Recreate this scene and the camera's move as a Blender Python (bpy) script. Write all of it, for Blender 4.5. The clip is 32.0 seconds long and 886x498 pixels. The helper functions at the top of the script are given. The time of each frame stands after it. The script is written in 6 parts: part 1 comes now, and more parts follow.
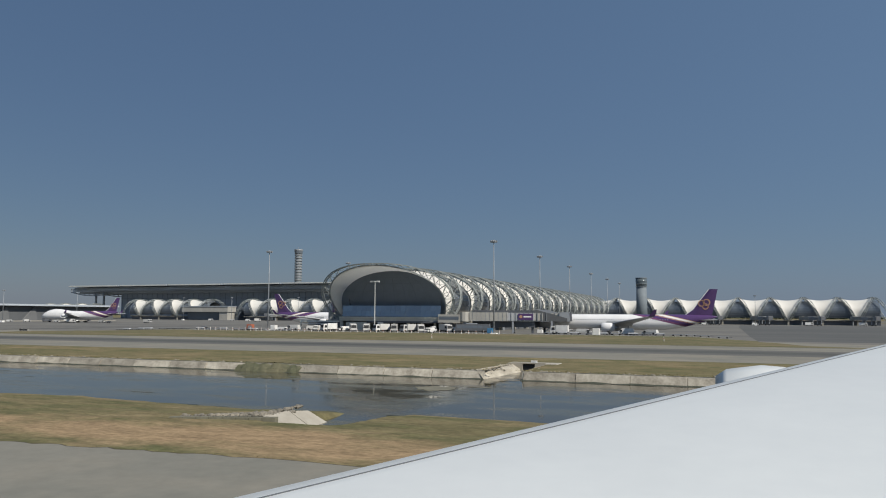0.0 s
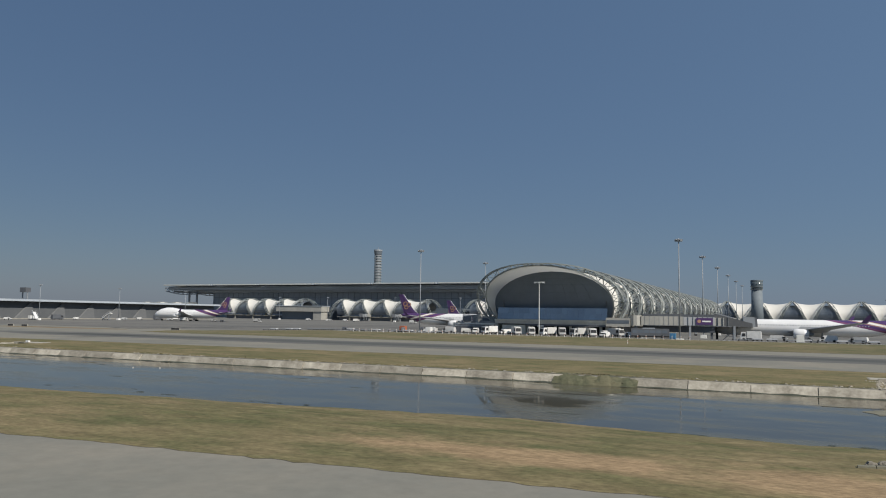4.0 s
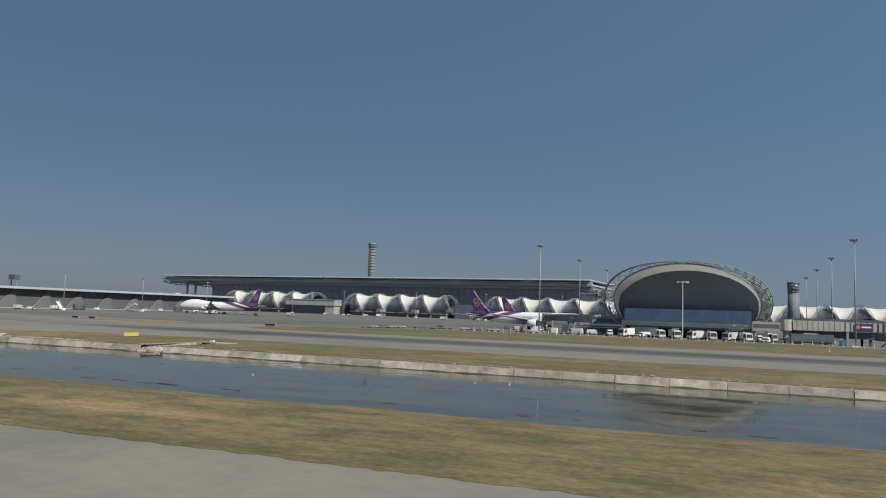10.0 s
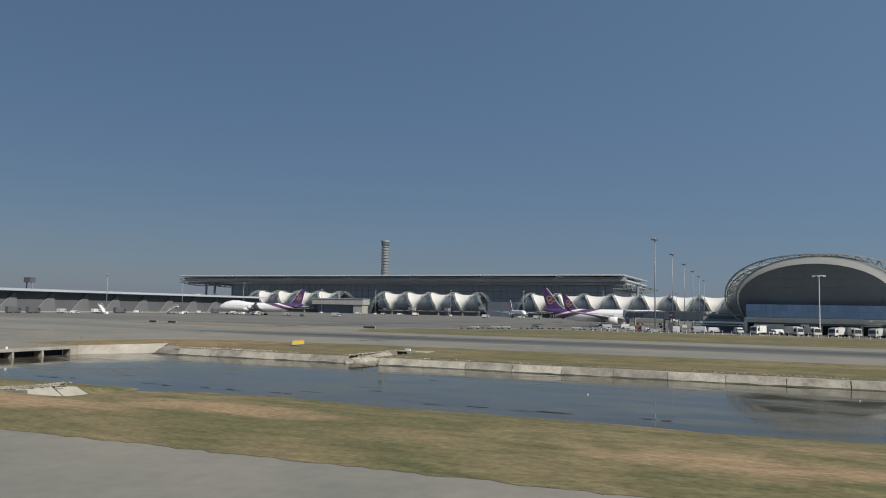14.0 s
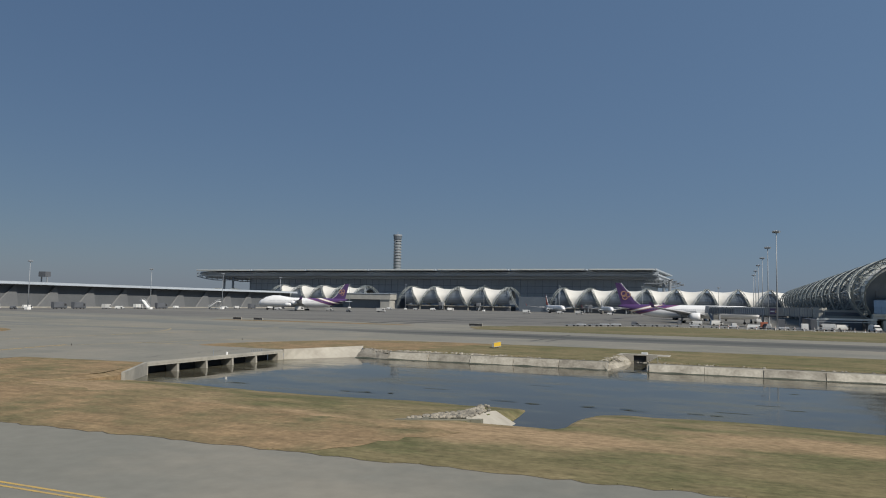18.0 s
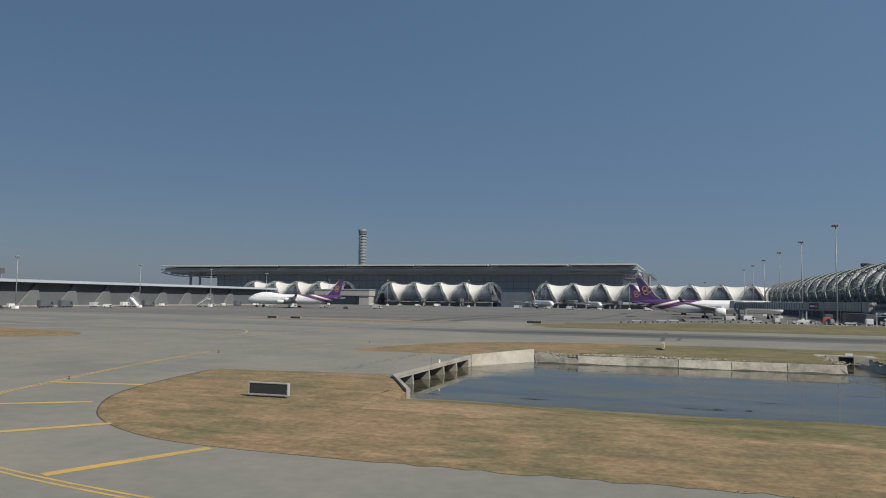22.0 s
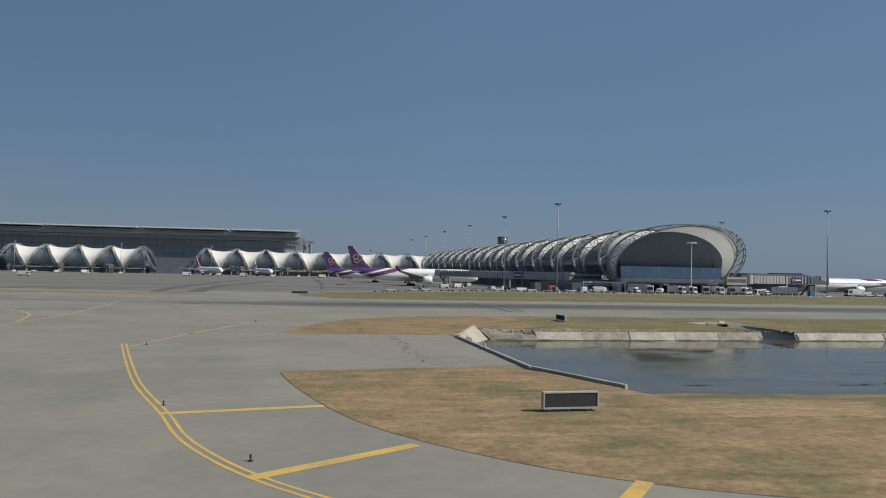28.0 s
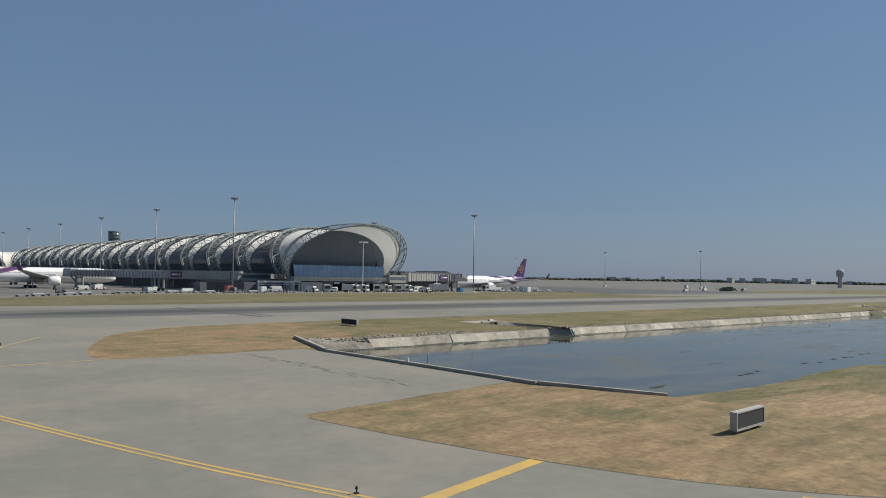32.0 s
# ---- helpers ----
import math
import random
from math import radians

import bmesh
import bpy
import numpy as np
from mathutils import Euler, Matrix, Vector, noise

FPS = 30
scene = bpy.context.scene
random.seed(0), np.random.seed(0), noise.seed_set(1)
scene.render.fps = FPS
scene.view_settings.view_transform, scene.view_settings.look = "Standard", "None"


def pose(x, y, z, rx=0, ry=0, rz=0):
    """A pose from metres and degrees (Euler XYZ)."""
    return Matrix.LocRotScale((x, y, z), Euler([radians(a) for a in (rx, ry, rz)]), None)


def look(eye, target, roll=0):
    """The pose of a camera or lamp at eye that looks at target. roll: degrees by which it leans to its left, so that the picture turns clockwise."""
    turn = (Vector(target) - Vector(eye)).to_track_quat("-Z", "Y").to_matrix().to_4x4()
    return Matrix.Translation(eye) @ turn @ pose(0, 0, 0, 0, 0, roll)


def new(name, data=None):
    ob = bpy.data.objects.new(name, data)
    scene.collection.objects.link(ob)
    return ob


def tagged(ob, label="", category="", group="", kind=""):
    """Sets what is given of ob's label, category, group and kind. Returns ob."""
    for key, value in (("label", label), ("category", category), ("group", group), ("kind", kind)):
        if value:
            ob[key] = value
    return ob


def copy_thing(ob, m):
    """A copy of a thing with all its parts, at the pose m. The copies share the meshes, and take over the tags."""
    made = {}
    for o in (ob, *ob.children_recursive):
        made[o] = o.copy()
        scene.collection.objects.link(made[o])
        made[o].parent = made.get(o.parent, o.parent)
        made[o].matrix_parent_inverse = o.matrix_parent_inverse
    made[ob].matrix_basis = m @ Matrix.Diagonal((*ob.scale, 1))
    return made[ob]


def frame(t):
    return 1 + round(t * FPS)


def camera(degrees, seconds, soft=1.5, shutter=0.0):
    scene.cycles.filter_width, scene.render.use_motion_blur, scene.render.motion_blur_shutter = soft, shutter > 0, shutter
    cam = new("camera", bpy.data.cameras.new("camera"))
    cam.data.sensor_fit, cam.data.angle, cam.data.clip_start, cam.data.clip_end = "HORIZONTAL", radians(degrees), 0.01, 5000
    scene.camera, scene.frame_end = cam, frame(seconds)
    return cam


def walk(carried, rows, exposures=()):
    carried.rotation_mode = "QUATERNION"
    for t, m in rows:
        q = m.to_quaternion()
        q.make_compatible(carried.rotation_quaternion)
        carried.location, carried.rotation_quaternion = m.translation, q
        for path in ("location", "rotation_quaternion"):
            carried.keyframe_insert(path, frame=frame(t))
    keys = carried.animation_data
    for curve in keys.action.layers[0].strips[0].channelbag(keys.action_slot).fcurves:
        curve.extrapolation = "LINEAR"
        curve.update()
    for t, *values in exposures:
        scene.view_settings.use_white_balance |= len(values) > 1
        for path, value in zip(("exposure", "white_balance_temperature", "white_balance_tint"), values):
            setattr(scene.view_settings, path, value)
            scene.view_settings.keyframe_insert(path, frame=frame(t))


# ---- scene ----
cam = camera(61.7, 32.0, 1.05)
PATH = [
    (0, (-8.73, 22.031, 7.377), (-9.422, 23.899, 7.554), 0.3),
    (0.5, (-13.55, 22.089, 7.416), (-14.251, 23.955, 7.577), 0.7),
    (1, (-18.504, 22.128, 7.487), (-19.206, 23.994, 7.635), 0.4),
    (1.5, (-23.617, 22.168, 7.499), (-24.333, 24.03, 7.646), 0.6),
    (2, (-28.753, 22.099, 7.523), (-29.48, 23.957, 7.661), 0.8),
    (2.5, (-33.658, 21.855, 7.569), (-34.396, 23.709, 7.704), 0.7),
    (3, (-38.465, 21.38, 7.503), (-39.238, 23.219, 7.642), 0.8),
    (3.5, (-43.502, 20.949, 7.614), (-44.353, 22.751, 7.785), 0.7),
    (5.5, (-63.85, 18.936, 7.38), (-64.635, 20.765, 7.572), 1.6),
    (6, (-68.756, 18.543, 7.394), (-69.527, 20.377, 7.605), 1.6),
    (6.5, (-73.639, 18.382, 7.445), (-74.4, 20.218, 7.661), 1.6),
    (7, (-78.547, 18.368, 7.431), (-79.306, 20.205, 7.655), 1.5),
    (7.5, (-83.562, 18.426, 7.453), (-84.323, 20.262, 7.679), 1.4),
    (8, (-88.555, 18.462, 7.422), (-89.314, 20.299, 7.645), 1.6),
    (8.5, (-93.516, 18.373, 7.471), (-94.283, 20.208, 7.68), 1.4),
    (9, (-98.497, 18.113, 7.471), (-99.26, 19.95, 7.675), 1.7),
    (9.5, (-103.54, 17.694, 7.519), (-104.302, 19.535, 7.702), 1.8),
    (10, (-108.691, 17.548, 7.569), (-109.456, 19.389, 7.736), 1.9),
    (10.5, (-113.963, 17.645, 7.541), (-114.727, 19.485, 7.715), 1.9),
    (11, (-119.194, 17.649, 7.546), (-119.966, 19.486, 7.712), 1.9),
    (11.5, (-124.414, 17.499, 7.501), (-125.187, 19.335, 7.673), 2.0),
    (12, (-129.71, 17.51, 7.548), (-130.48, 19.348, 7.719), 1.9),
    (12.5, (-135.156, 17.491, 7.529), (-135.93, 19.328, 7.697), 1.8),
    (13, (-140.517, 17.461, 7.527), (-141.283, 19.301, 7.693), 1.6),
    (13.5, (-145.731, 17.288, 7.524), (-146.477, 19.138, 7.678), 1.3),
    (14, (-150.899, 17.232, 7.547), (-151.649, 19.079, 7.706), 1.1),
    (14.5, (-155.952, 17.118, 7.506), (-156.702, 18.966, 7.66), 0.7),
    (16.5, (-175.956, 16.326, 7.577), (-176.704, 18.173, 7.741), 0.8),
    (17, (-181.14, 16.214, 7.597), (-181.884, 18.064, 7.747), 0.9),
    (17.5, (-186.091, 16.213, 7.561), (-186.836, 18.063, 7.708), 1.0),
    (18, (-191.155, 16.178, 7.503), (-191.889, 18.032, 7.647), 1.1),
    (18.5, (-196.187, 16.24, 7.493), (-196.924, 18.093, 7.641), 0.9),
    (19, (-200.937, 16.117, 7.495), (-201.667, 17.973, 7.633), 0.6),
    (19.5, (-205.477, 15.961, 7.508), (-206.199, 17.821, 7.652), 0.8),
    (20, (-210.074, 15.92, 7.478), (-210.782, 17.785, 7.63), 0.8),
    (20.5, (-214.567, 16.095, 7.421), (-215.261, 17.965, 7.565), 0.8),
    (21, (-218.866, 16.179, 7.388), (-219.532, 18.059, 7.532), 0.5),
    (21.5, (-222.974, 16.163, 7.387), (-223.598, 18.058, 7.525), 0.8),
    (22, (-226.926, 16.211, 7.392), (-227.53, 18.113, 7.526), 0.8),
    (22.5, (-230.735, 16.348, 7.42), (-231.304, 18.261, 7.556), 0.8),
    (23, (-234.619, 16.626, 7.402), (-235.141, 18.552, 7.528), 0.8),
    (23.5, (-238.515, 17.093, 7.399), (-238.983, 19.034, 7.506), 1.1),
    (24, (-242.318, 17.717, 7.363), (-242.712, 19.676, 7.46), 1.2),
    (24.5, (-246.044, 18.33, 7.376), (-246.367, 20.302, 7.455), 1.4),
    (26.5, (-260.325, 22.408, 7.267), (-260.295, 24.406, 7.338), 1.2),
    (27, (-263.684, 23.377, 7.338), (-263.536, 25.37, 7.406), 1.2),
    (27.5, (-267.094, 24.686, 7.416), (-266.829, 26.668, 7.472), 1.1),
    (28, (-270.475, 26.425, 7.471), (-270.088, 28.386, 7.531), 1.2),
    (28.5, (-273.78, 28.336, 7.501), (-273.271, 30.269, 7.562), 1.1),
    (29, (-276.845, 30.469, 7.387), (-276.208, 32.364, 7.452), 1.0),
    (29.5, (-279.699, 32.946, 7.357), (-278.94, 34.796, 7.425), 0.9),
    (30, (-282.363, 35.58, 7.273), (-281.477, 37.372, 7.347), 0.6),
    (30.5, (-285.034, 38.397, 7.371), (-284.02, 40.119, 7.446), 0.6),
    (31, (-287.6, 41.244, 7.438), (-286.473, 42.895, 7.509), 0.7),
    (31.5, (-289.948, 44.174, 7.441), (-288.719, 45.75, 7.511), 0.6),
    (32, (-292.172, 47.247, 7.495), (-290.839, 48.736, 7.568), 0.9),
]
walk(cam, [(t, look(eye, target, roll)) for t, eye, target, roll in PATH],
     exposures=[(0, 0.06), (14, 0.08), (20, 0.06), (26, 0.08), (30, 0.14), (32, 0.24)])

# ---- light ----
SUN_DIR = Vector((0.80, -0.36, 0.82)).normalized()
world = bpy.data.worlds.new("sky")
scene.world = world
world.use_nodes = True
wn, wl = world.node_tree.nodes, world.node_tree.links
sky = wn.new("ShaderNodeTexSky")
sky.sky_type = 'NISHITA'
sky.sun_disc = False
sky.sun_elevation = math.asin(SUN_DIR.z)
sky.sun_rotation = math.atan2(SUN_DIR.x, SUN_DIR.y)
sky.air_density, sky.dust_density, sky.ozone_density = 1.2, 0.5, 3.0
bg = wn["Background"]
bg.inputs["Strength"].default_value = 0.06
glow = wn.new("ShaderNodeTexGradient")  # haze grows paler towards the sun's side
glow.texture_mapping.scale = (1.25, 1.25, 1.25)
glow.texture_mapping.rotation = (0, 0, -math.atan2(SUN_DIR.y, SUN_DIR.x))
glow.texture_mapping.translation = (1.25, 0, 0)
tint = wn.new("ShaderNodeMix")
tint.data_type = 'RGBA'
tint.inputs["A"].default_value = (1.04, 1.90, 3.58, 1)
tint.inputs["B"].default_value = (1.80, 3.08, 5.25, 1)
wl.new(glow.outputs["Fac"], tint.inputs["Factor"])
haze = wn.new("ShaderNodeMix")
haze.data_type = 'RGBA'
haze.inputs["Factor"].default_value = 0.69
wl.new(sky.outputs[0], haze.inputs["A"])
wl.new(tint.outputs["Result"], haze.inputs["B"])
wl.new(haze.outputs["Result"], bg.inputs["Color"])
sun = new("sun", bpy.data.lights.new("sun", 'SUN'))
sun.data.energy, sun.data.angle, sun.data.color = 4.6, radians(0.6), (1.0, 0.94, 0.85)
sun.matrix_world = look(SUN_DIR * 300, (0, 0, 0))

# ---- materials ----
def mat(name, a, b=None, rough=0.6, metal=0.0, big=0.15, fine=2.0, bump=0.0, vary=0.0, spec=0.5, world_space=False):
    """Two colours mixed by coarse and fine noise; big and fine are noise scales per metre."""
    m = bpy.data.materials.new(name)
    m.use_nodes = True
    n, l = m.node_tree.nodes, m.node_tree.links
    p = n["Principled BSDF"]
    b = b or tuple(c * 0.82 for c in a)
    tc = n.new("ShaderNodeTexCoord")
    src = tc.outputs["Object"]
    if world_space:
        src = n.new("ShaderNodeNewGeometry").outputs["Position"]
    n1, n2 = n.new("ShaderNodeTexNoise"), n.new("ShaderNodeTexNoise")
    n1.inputs["Scale"].default_value, n2.inputs["Scale"].default_value = big, fine
    n1.inputs["Detail"].default_value, n2.inputs["Detail"].default_value = 5, 3
    for q in (n1, n2):
        l.new(src, q.inputs["Vector"])
    mm = n.new("ShaderNodeMath")
    mm.operation = 'MULTIPLY_ADD'
    l.new(n2.outputs["Fac"], mm.inputs[0])
    mm.inputs[1].default_value = 0.45
    l.new(n1.outputs["Fac"], mm.inputs[2])
    ramp = n.new("ShaderNodeMapRange")
    ramp.inputs["From Min"].default_value, ramp.inputs["From Max"].default_value = 0.5, 0.95
    l.new(mm.outputs[0], ramp.inputs["Value"])
    mix = n.new("ShaderNodeMix")
    mix.data_type = 'RGBA'
    mix.inputs["A"].default_value, mix.inputs["B"].default_value = (*a, 1), (*b, 1)
    l.new(ramp.outputs["Result"], mix.inputs["Factor"])
    out = mix.outputs["Result"]
    if vary:
        oi, hs = n.new("ShaderNodeObjectInfo"), n.new("ShaderNodeHueSaturation")
        mr = n.new("ShaderNodeMapRange")
        mr.inputs["To Min"].default_value, mr.inputs["To Max"].default_value = 1 - vary, 1 + vary
        l.new(oi.outputs["Random"], mr.inputs["Value"])
        l.new(mr.outputs["Result"], hs.inputs["Value"])
        l.new(out, hs.inputs["Color"])
        out = hs.outputs["Color"]
    l.new(out, p.inputs["Base Color"])
    p.inputs["Roughness"].default_value, p.inputs["Metallic"].default_value = rough, metal
    p.inputs["Specular IOR Level"].default_value = spec
    if bump:
        bp = n.new("ShaderNodeBump")
        bp.inputs["Strength"].default_value = bump
        bp.inputs["Distance"].default_value = 0.05
        l.new(n2.outputs["Fac"], bp.inputs["Height"])
        l.new(bp.outputs["Normal"], p.inputs["Normal"])
    return m


def ground_mat(name, cols, scales, stretch=(1, 1, 1), rough=0.95, bump=0.3, grain=0.28, streak=0.0, soil=()):
    """Three colours in uneven patches of two sizes with fine grain, long streaks and bare soil spots (x, y, rx, ry)."""
    m = bpy.data.materials.new(name)
    m.use_nodes = True
    n, l = m.node_tree.nodes, m.node_tree.links
    p = n["Principled BSDF"]
    geo, mp = n.new("ShaderNodeNewGeometry"), n.new("ShaderNodeMapping")
    mp.inputs["Scale"].default_value = stretch
    l.new(geo.outputs["Position"], mp.inputs["Vector"])
    facs = []
    for s, lo, hi in zip(scales, (0.40, 0.44, 0.25), (0.62, 0.66, 0.8)):
        t = n.new("ShaderNodeTexNoise")
        t.inputs["Scale"].default_value, t.inputs["Detail"].default_value = s, 6
        t.inputs["Roughness"].default_value = 0.62
        l.new(mp.outputs[0], t.inputs["Vector"])
        r = n.new("ShaderNodeMapRange")
        r.inputs["From Min"].default_value, r.inputs["From Max"].default_value = lo, hi
        l.new(t.outputs["Fac"], r.inputs["Value"])
        facs.append((t, r))
    col = None
    for i, c in enumerate(cols[1:]):
        mix = n.new("ShaderNodeMix")
        mix.data_type = 'RGBA'
        mix.inputs["B"].default_value = (*c, 1)
        if col is None:
            mix.inputs["A"].default_value = (*cols[0], 1)
        else:
            l.new(col, mix.inputs["A"])
        l.new(facs[i][1].outputs["Result"], mix.inputs["Factor"])
        col = mix.outputs["Result"]
    bare = None
    for x, y, rx, ry in soil:
        sub, mul, size = n.new("ShaderNodeVectorMath"), n.new("ShaderNodeVectorMath"), n.new("ShaderNodeVectorMath")
        sub.operation, mul.operation, size.operation = 'SUBTRACT', 'MULTIPLY', 'LENGTH'
        sub.inputs[1].default_value, mul.inputs[1].default_value = (x, y, 0), (1 / rx, 1 / ry, 0)
        l.new(geo.outputs["Position"], sub.inputs[0])
        l.new(sub.outputs[0], mul.inputs[0])
        l.new(mul.outputs[0], size.inputs[0])
        if bare is None:
            bare = size.outputs["Value"]
        else:
            low = n.new("ShaderNodeMath")
            low.operation = 'MINIMUM'
            l.new(bare, low.inputs[0])
            l.new(size.outputs["Value"], low.inputs[1])
            bare = low.outputs[0]
    if bare:
        rag, edge_at, mix = n.new("ShaderNodeMath"), n.new("ShaderNodeMapRange"), n.new("ShaderNodeMix")
        rag.operation = 'MULTIPLY_ADD'
        l.new(facs[1][0].outputs["Fac"], rag.inputs[0])
        rag.inputs[1].default_value = 1.6
        l.new(bare, rag.inputs[2])
        edge_at.inputs["From Min"].default_value, edge_at.inputs["From Max"].default_value = 1.30, 1.95
        edge_at.inputs["To Min"].default_value, edge_at.inputs["To Max"].default_value = 0.85, 0.0
        l.new(rag.outputs[0], edge_at.inputs["Value"])
        mix.data_type = 'RGBA'
        mix.inputs["B"].default_value = (0.300, 0.212, 0.125, 1)
        l.new(col, mix.inputs["A"])
        l.new(edge_at.outputs["Result"], mix.inputs["Factor"])
        col = mix.outputs["Result"]
    hs, mr = n.new("ShaderNodeHueSaturation"), n.new("ShaderNodeMapRange")
    mr.inputs["From Min"].default_value, mr.inputs["From Max"].default_value = 0.25, 0.75
    mr.inputs["To Min"].default_value, mr.inputs["To Max"].default_value = 1 - grain, 1 + grain
    l.new(facs[2][0].outputs["Fac"], mr.inputs["Value"])
    value = mr.outputs["Result"]
    if streak:
        sm, st, sr, sv = n.new("ShaderNodeMapping"), n.new("ShaderNodeTexNoise"), n.new("ShaderNodeMapRange"), n.new("ShaderNodeMath")
        sm.inputs["Scale"].default_value = (0.3, 0.8, 0.8)
        st.inputs["Scale"].default_value, st.inputs["Detail"].default_value, st.inputs["Roughness"].default_value = 1.0, 7, 0.68
        l.new(geo.outputs["Position"], sm.inputs["Vector"])
        l.new(sm.outputs[0], st.inputs["Vector"])
        sr.inputs["From Min"].default_value, sr.inputs["From Max"].default_value = 0.3, 0.7
        sr.inputs["To Min"].default_value, sr.inputs["To Max"].default_value = 1 - streak, 1 + streak
        l.new(st.outputs["Fac"], sr.inputs["Value"])
        sv.operation = 'MULTIPLY'
        l.new(value, sv.inputs[0])
        l.new(sr.outputs["Result"], sv.inputs[1])
        value = sv.outputs[0]
    l.new(value, hs.inputs["Value"])
    l.new(col, hs.inputs["Color"])
    l.new(hs.outputs["Color"], p.inputs["Base Color"])
    p.inputs["Roughness"].default_value = rough
    p.inputs["Specular IOR Level"].default_value = 0.15
    if bump:
        bp = n.new("ShaderNodeBump")
        bp.inputs["Strength"].default_value, bp.inputs["Distance"].default_value = bump, 0.08
        l.new(facs[2][0].outputs["Fac"], bp.inputs["Height"])
        l.new(bp.outputs["Normal"], p.inputs["Normal"])
    return m


SOIL = ((-248, 59, 24, 14), (-222, 57, 16, 4.5), (-40, 60.5, 19, 4.6), (-24, 58.5, 9, 3.6), (-62, 60, 12, 3.0), (-205, 58, 12, 3.4), (-186, 62, 10, 3.0), (-150, 58, 9, 2.4))
M_GRASS = ground_mat("dry_grass", [(0.148, 0.130, 0.066), (0.212, 0.168, 0.094), (0.102, 0.104, 0.048)], (0.06, 0.21, 2.6), (0.7, 1.1, 1), grain=0.36, streak=0.27, soil=SOIL)
M_VERGE = ground_mat("verge_grass", [(0.140, 0.126, 0.070), (0.195, 0.158, 0.096), (0.098, 0.104, 0.05)], (0.05, 0.2, 1.8), (0.5, 1.5, 1), streak=0.22)
M_ISLAND = ground_mat("straw_grass", [(0.228, 0.161, 0.092), (0.142, 0.126, 0.066), (0.268, 0.188, 0.105)], (0.10, 0.36, 2.4), grain=0.34, streak=0.28)
M_PAVE = ground_mat("concrete_pavement", [(0.211, 0.204, 0.174), (0.175, 0.175, 0.152), (0.238, 0.222, 0.184)], (0.022, 0.08, 0.9), (1, 1, 1), 0.9, 0.05, 0.09)
M_ASPH = ground_mat("worn_asphalt", [(0.088, 0.092, 0.088), (0.115, 0.116, 0.108), (0.072, 0.076, 0.074)], (0.012, 0.05, 0.8), (0.3, 1.4, 1), 0.92, 0.05, 0.12)
M_APRON = ground_mat("apron_concrete", [(0.155, 0.152, 0.14), (0.125, 0.125, 0.12), (0.19, 0.182, 0.162)], (0.01, 0.03, 0.6), (0.25, 1.2, 1), 0.9, 0.05, 0.1)
M_LANE = ground_mat("lane_asphalt", [(0.126, 0.126, 0.117), (0.142, 0.140, 0.128), (0.112, 0.114, 0.107)], (0.02, 0.06, 0.9), (0.12, 1.6, 1), 0.92, 0.05, 0.1, 0.1)
M_ASPHALT = ground_mat("apron_asphalt", [(0.105, 0.108, 0.106), (0.125, 0.126, 0.12), (0.092, 0.096, 0.095)], (0.01, 0.04, 0.7), (0.3, 1.2, 1), 0.92, 0.05, 0.1)
M_RUBMARK = ground_mat("rubber_marks", [(0.098, 0.098, 0.094), (0.122, 0.12, 0.113), (0.084, 0.085, 0.082)], (0.02, 0.08, 0.8), (0.3, 1.4, 1), 0.92, 0.05, 0.12)
M_STAIN = ground_mat("apron_stain", [(0.165, 0.172, 0.158), (0.188, 0.188, 0.17), (0.15, 0.157, 0.147)], (0.02, 0.09, 0.8), (0.3, 1.4, 1), 0.92, 0.05, 0.1)
M_SLAB = mat("stained_concrete", (0.43, 0.40, 0.33), (0.19, 0.17, 0.135), 0.9, big=0.5, fine=3.2, bump=0.6, vary=0.28, world_space=True)
M_PALE = mat("pale_concrete", (0.40, 0.375, 0.315), (0.29, 0.265, 0.22), 0.88, big=0.35, fine=1.8, bump=0.3, world_space=True)
M_CONC = mat("grey_concrete", (0.36, 0.34, 0.29), (0.24, 0.23, 0.20), 0.85, big=0.3, fine=1.5, bump=0.3, world_space=True)
M_ROCK = mat("rubble_stone", (0.36, 0.325, 0.26), (0.14, 0.13, 0.11), 0.95, big=0.6, fine=3, bump=0.6, vary=0.3)
M_MUD = mat("damp_mud", (0.09, 0.075, 0.05), (0.05, 0.045, 0.032), 0.9, big=0.2, fine=2, bump=0.5, world_space=True)
# for dark glass and sign faces, and as painted shade inside openings
M_DARK = mat("near_black", (0.032, 0.034, 0.037), rough=0.9)
M_WHITE = mat("white_paint", (0.78, 0.78, 0.76), (0.66, 0.66, 0.63), 0.45, big=0.2, fine=1.5)
M_MEMB = mat("white_membrane", (0.87, 0.85, 0.78), (0.79, 0.76, 0.69), 0.55, big=0.12, fine=0.8, bump=0.05)
M_STEEL = mat("white_steel", (0.62, 0.63, 0.60), (0.48, 0.50, 0.48), 0.4, big=0.2, fine=1.2)
M_GSTEEL = mat("grey_steel", (0.28, 0.30, 0.32), (0.22, 0.24, 0.26), 0.5, metal=0.1, big=0.3, fine=2)
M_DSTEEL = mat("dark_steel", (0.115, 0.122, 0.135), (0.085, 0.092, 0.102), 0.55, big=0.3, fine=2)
# base colour lifted to suggest haze over the dark glazing
M_GLASS = mat("tinted_glass", (0.14, 0.165, 0.195), (0.115, 0.138, 0.165), 0.2, big=0.1, fine=0.4, vary=0.15, spec=0.5)
M_BGLASS = mat("blue_glass", (0.33, 0.39, 0.44), (0.24, 0.29, 0.34), 0.16, metal=0.5, big=0.1, fine=0.4, vary=0.12, spec=0.9)
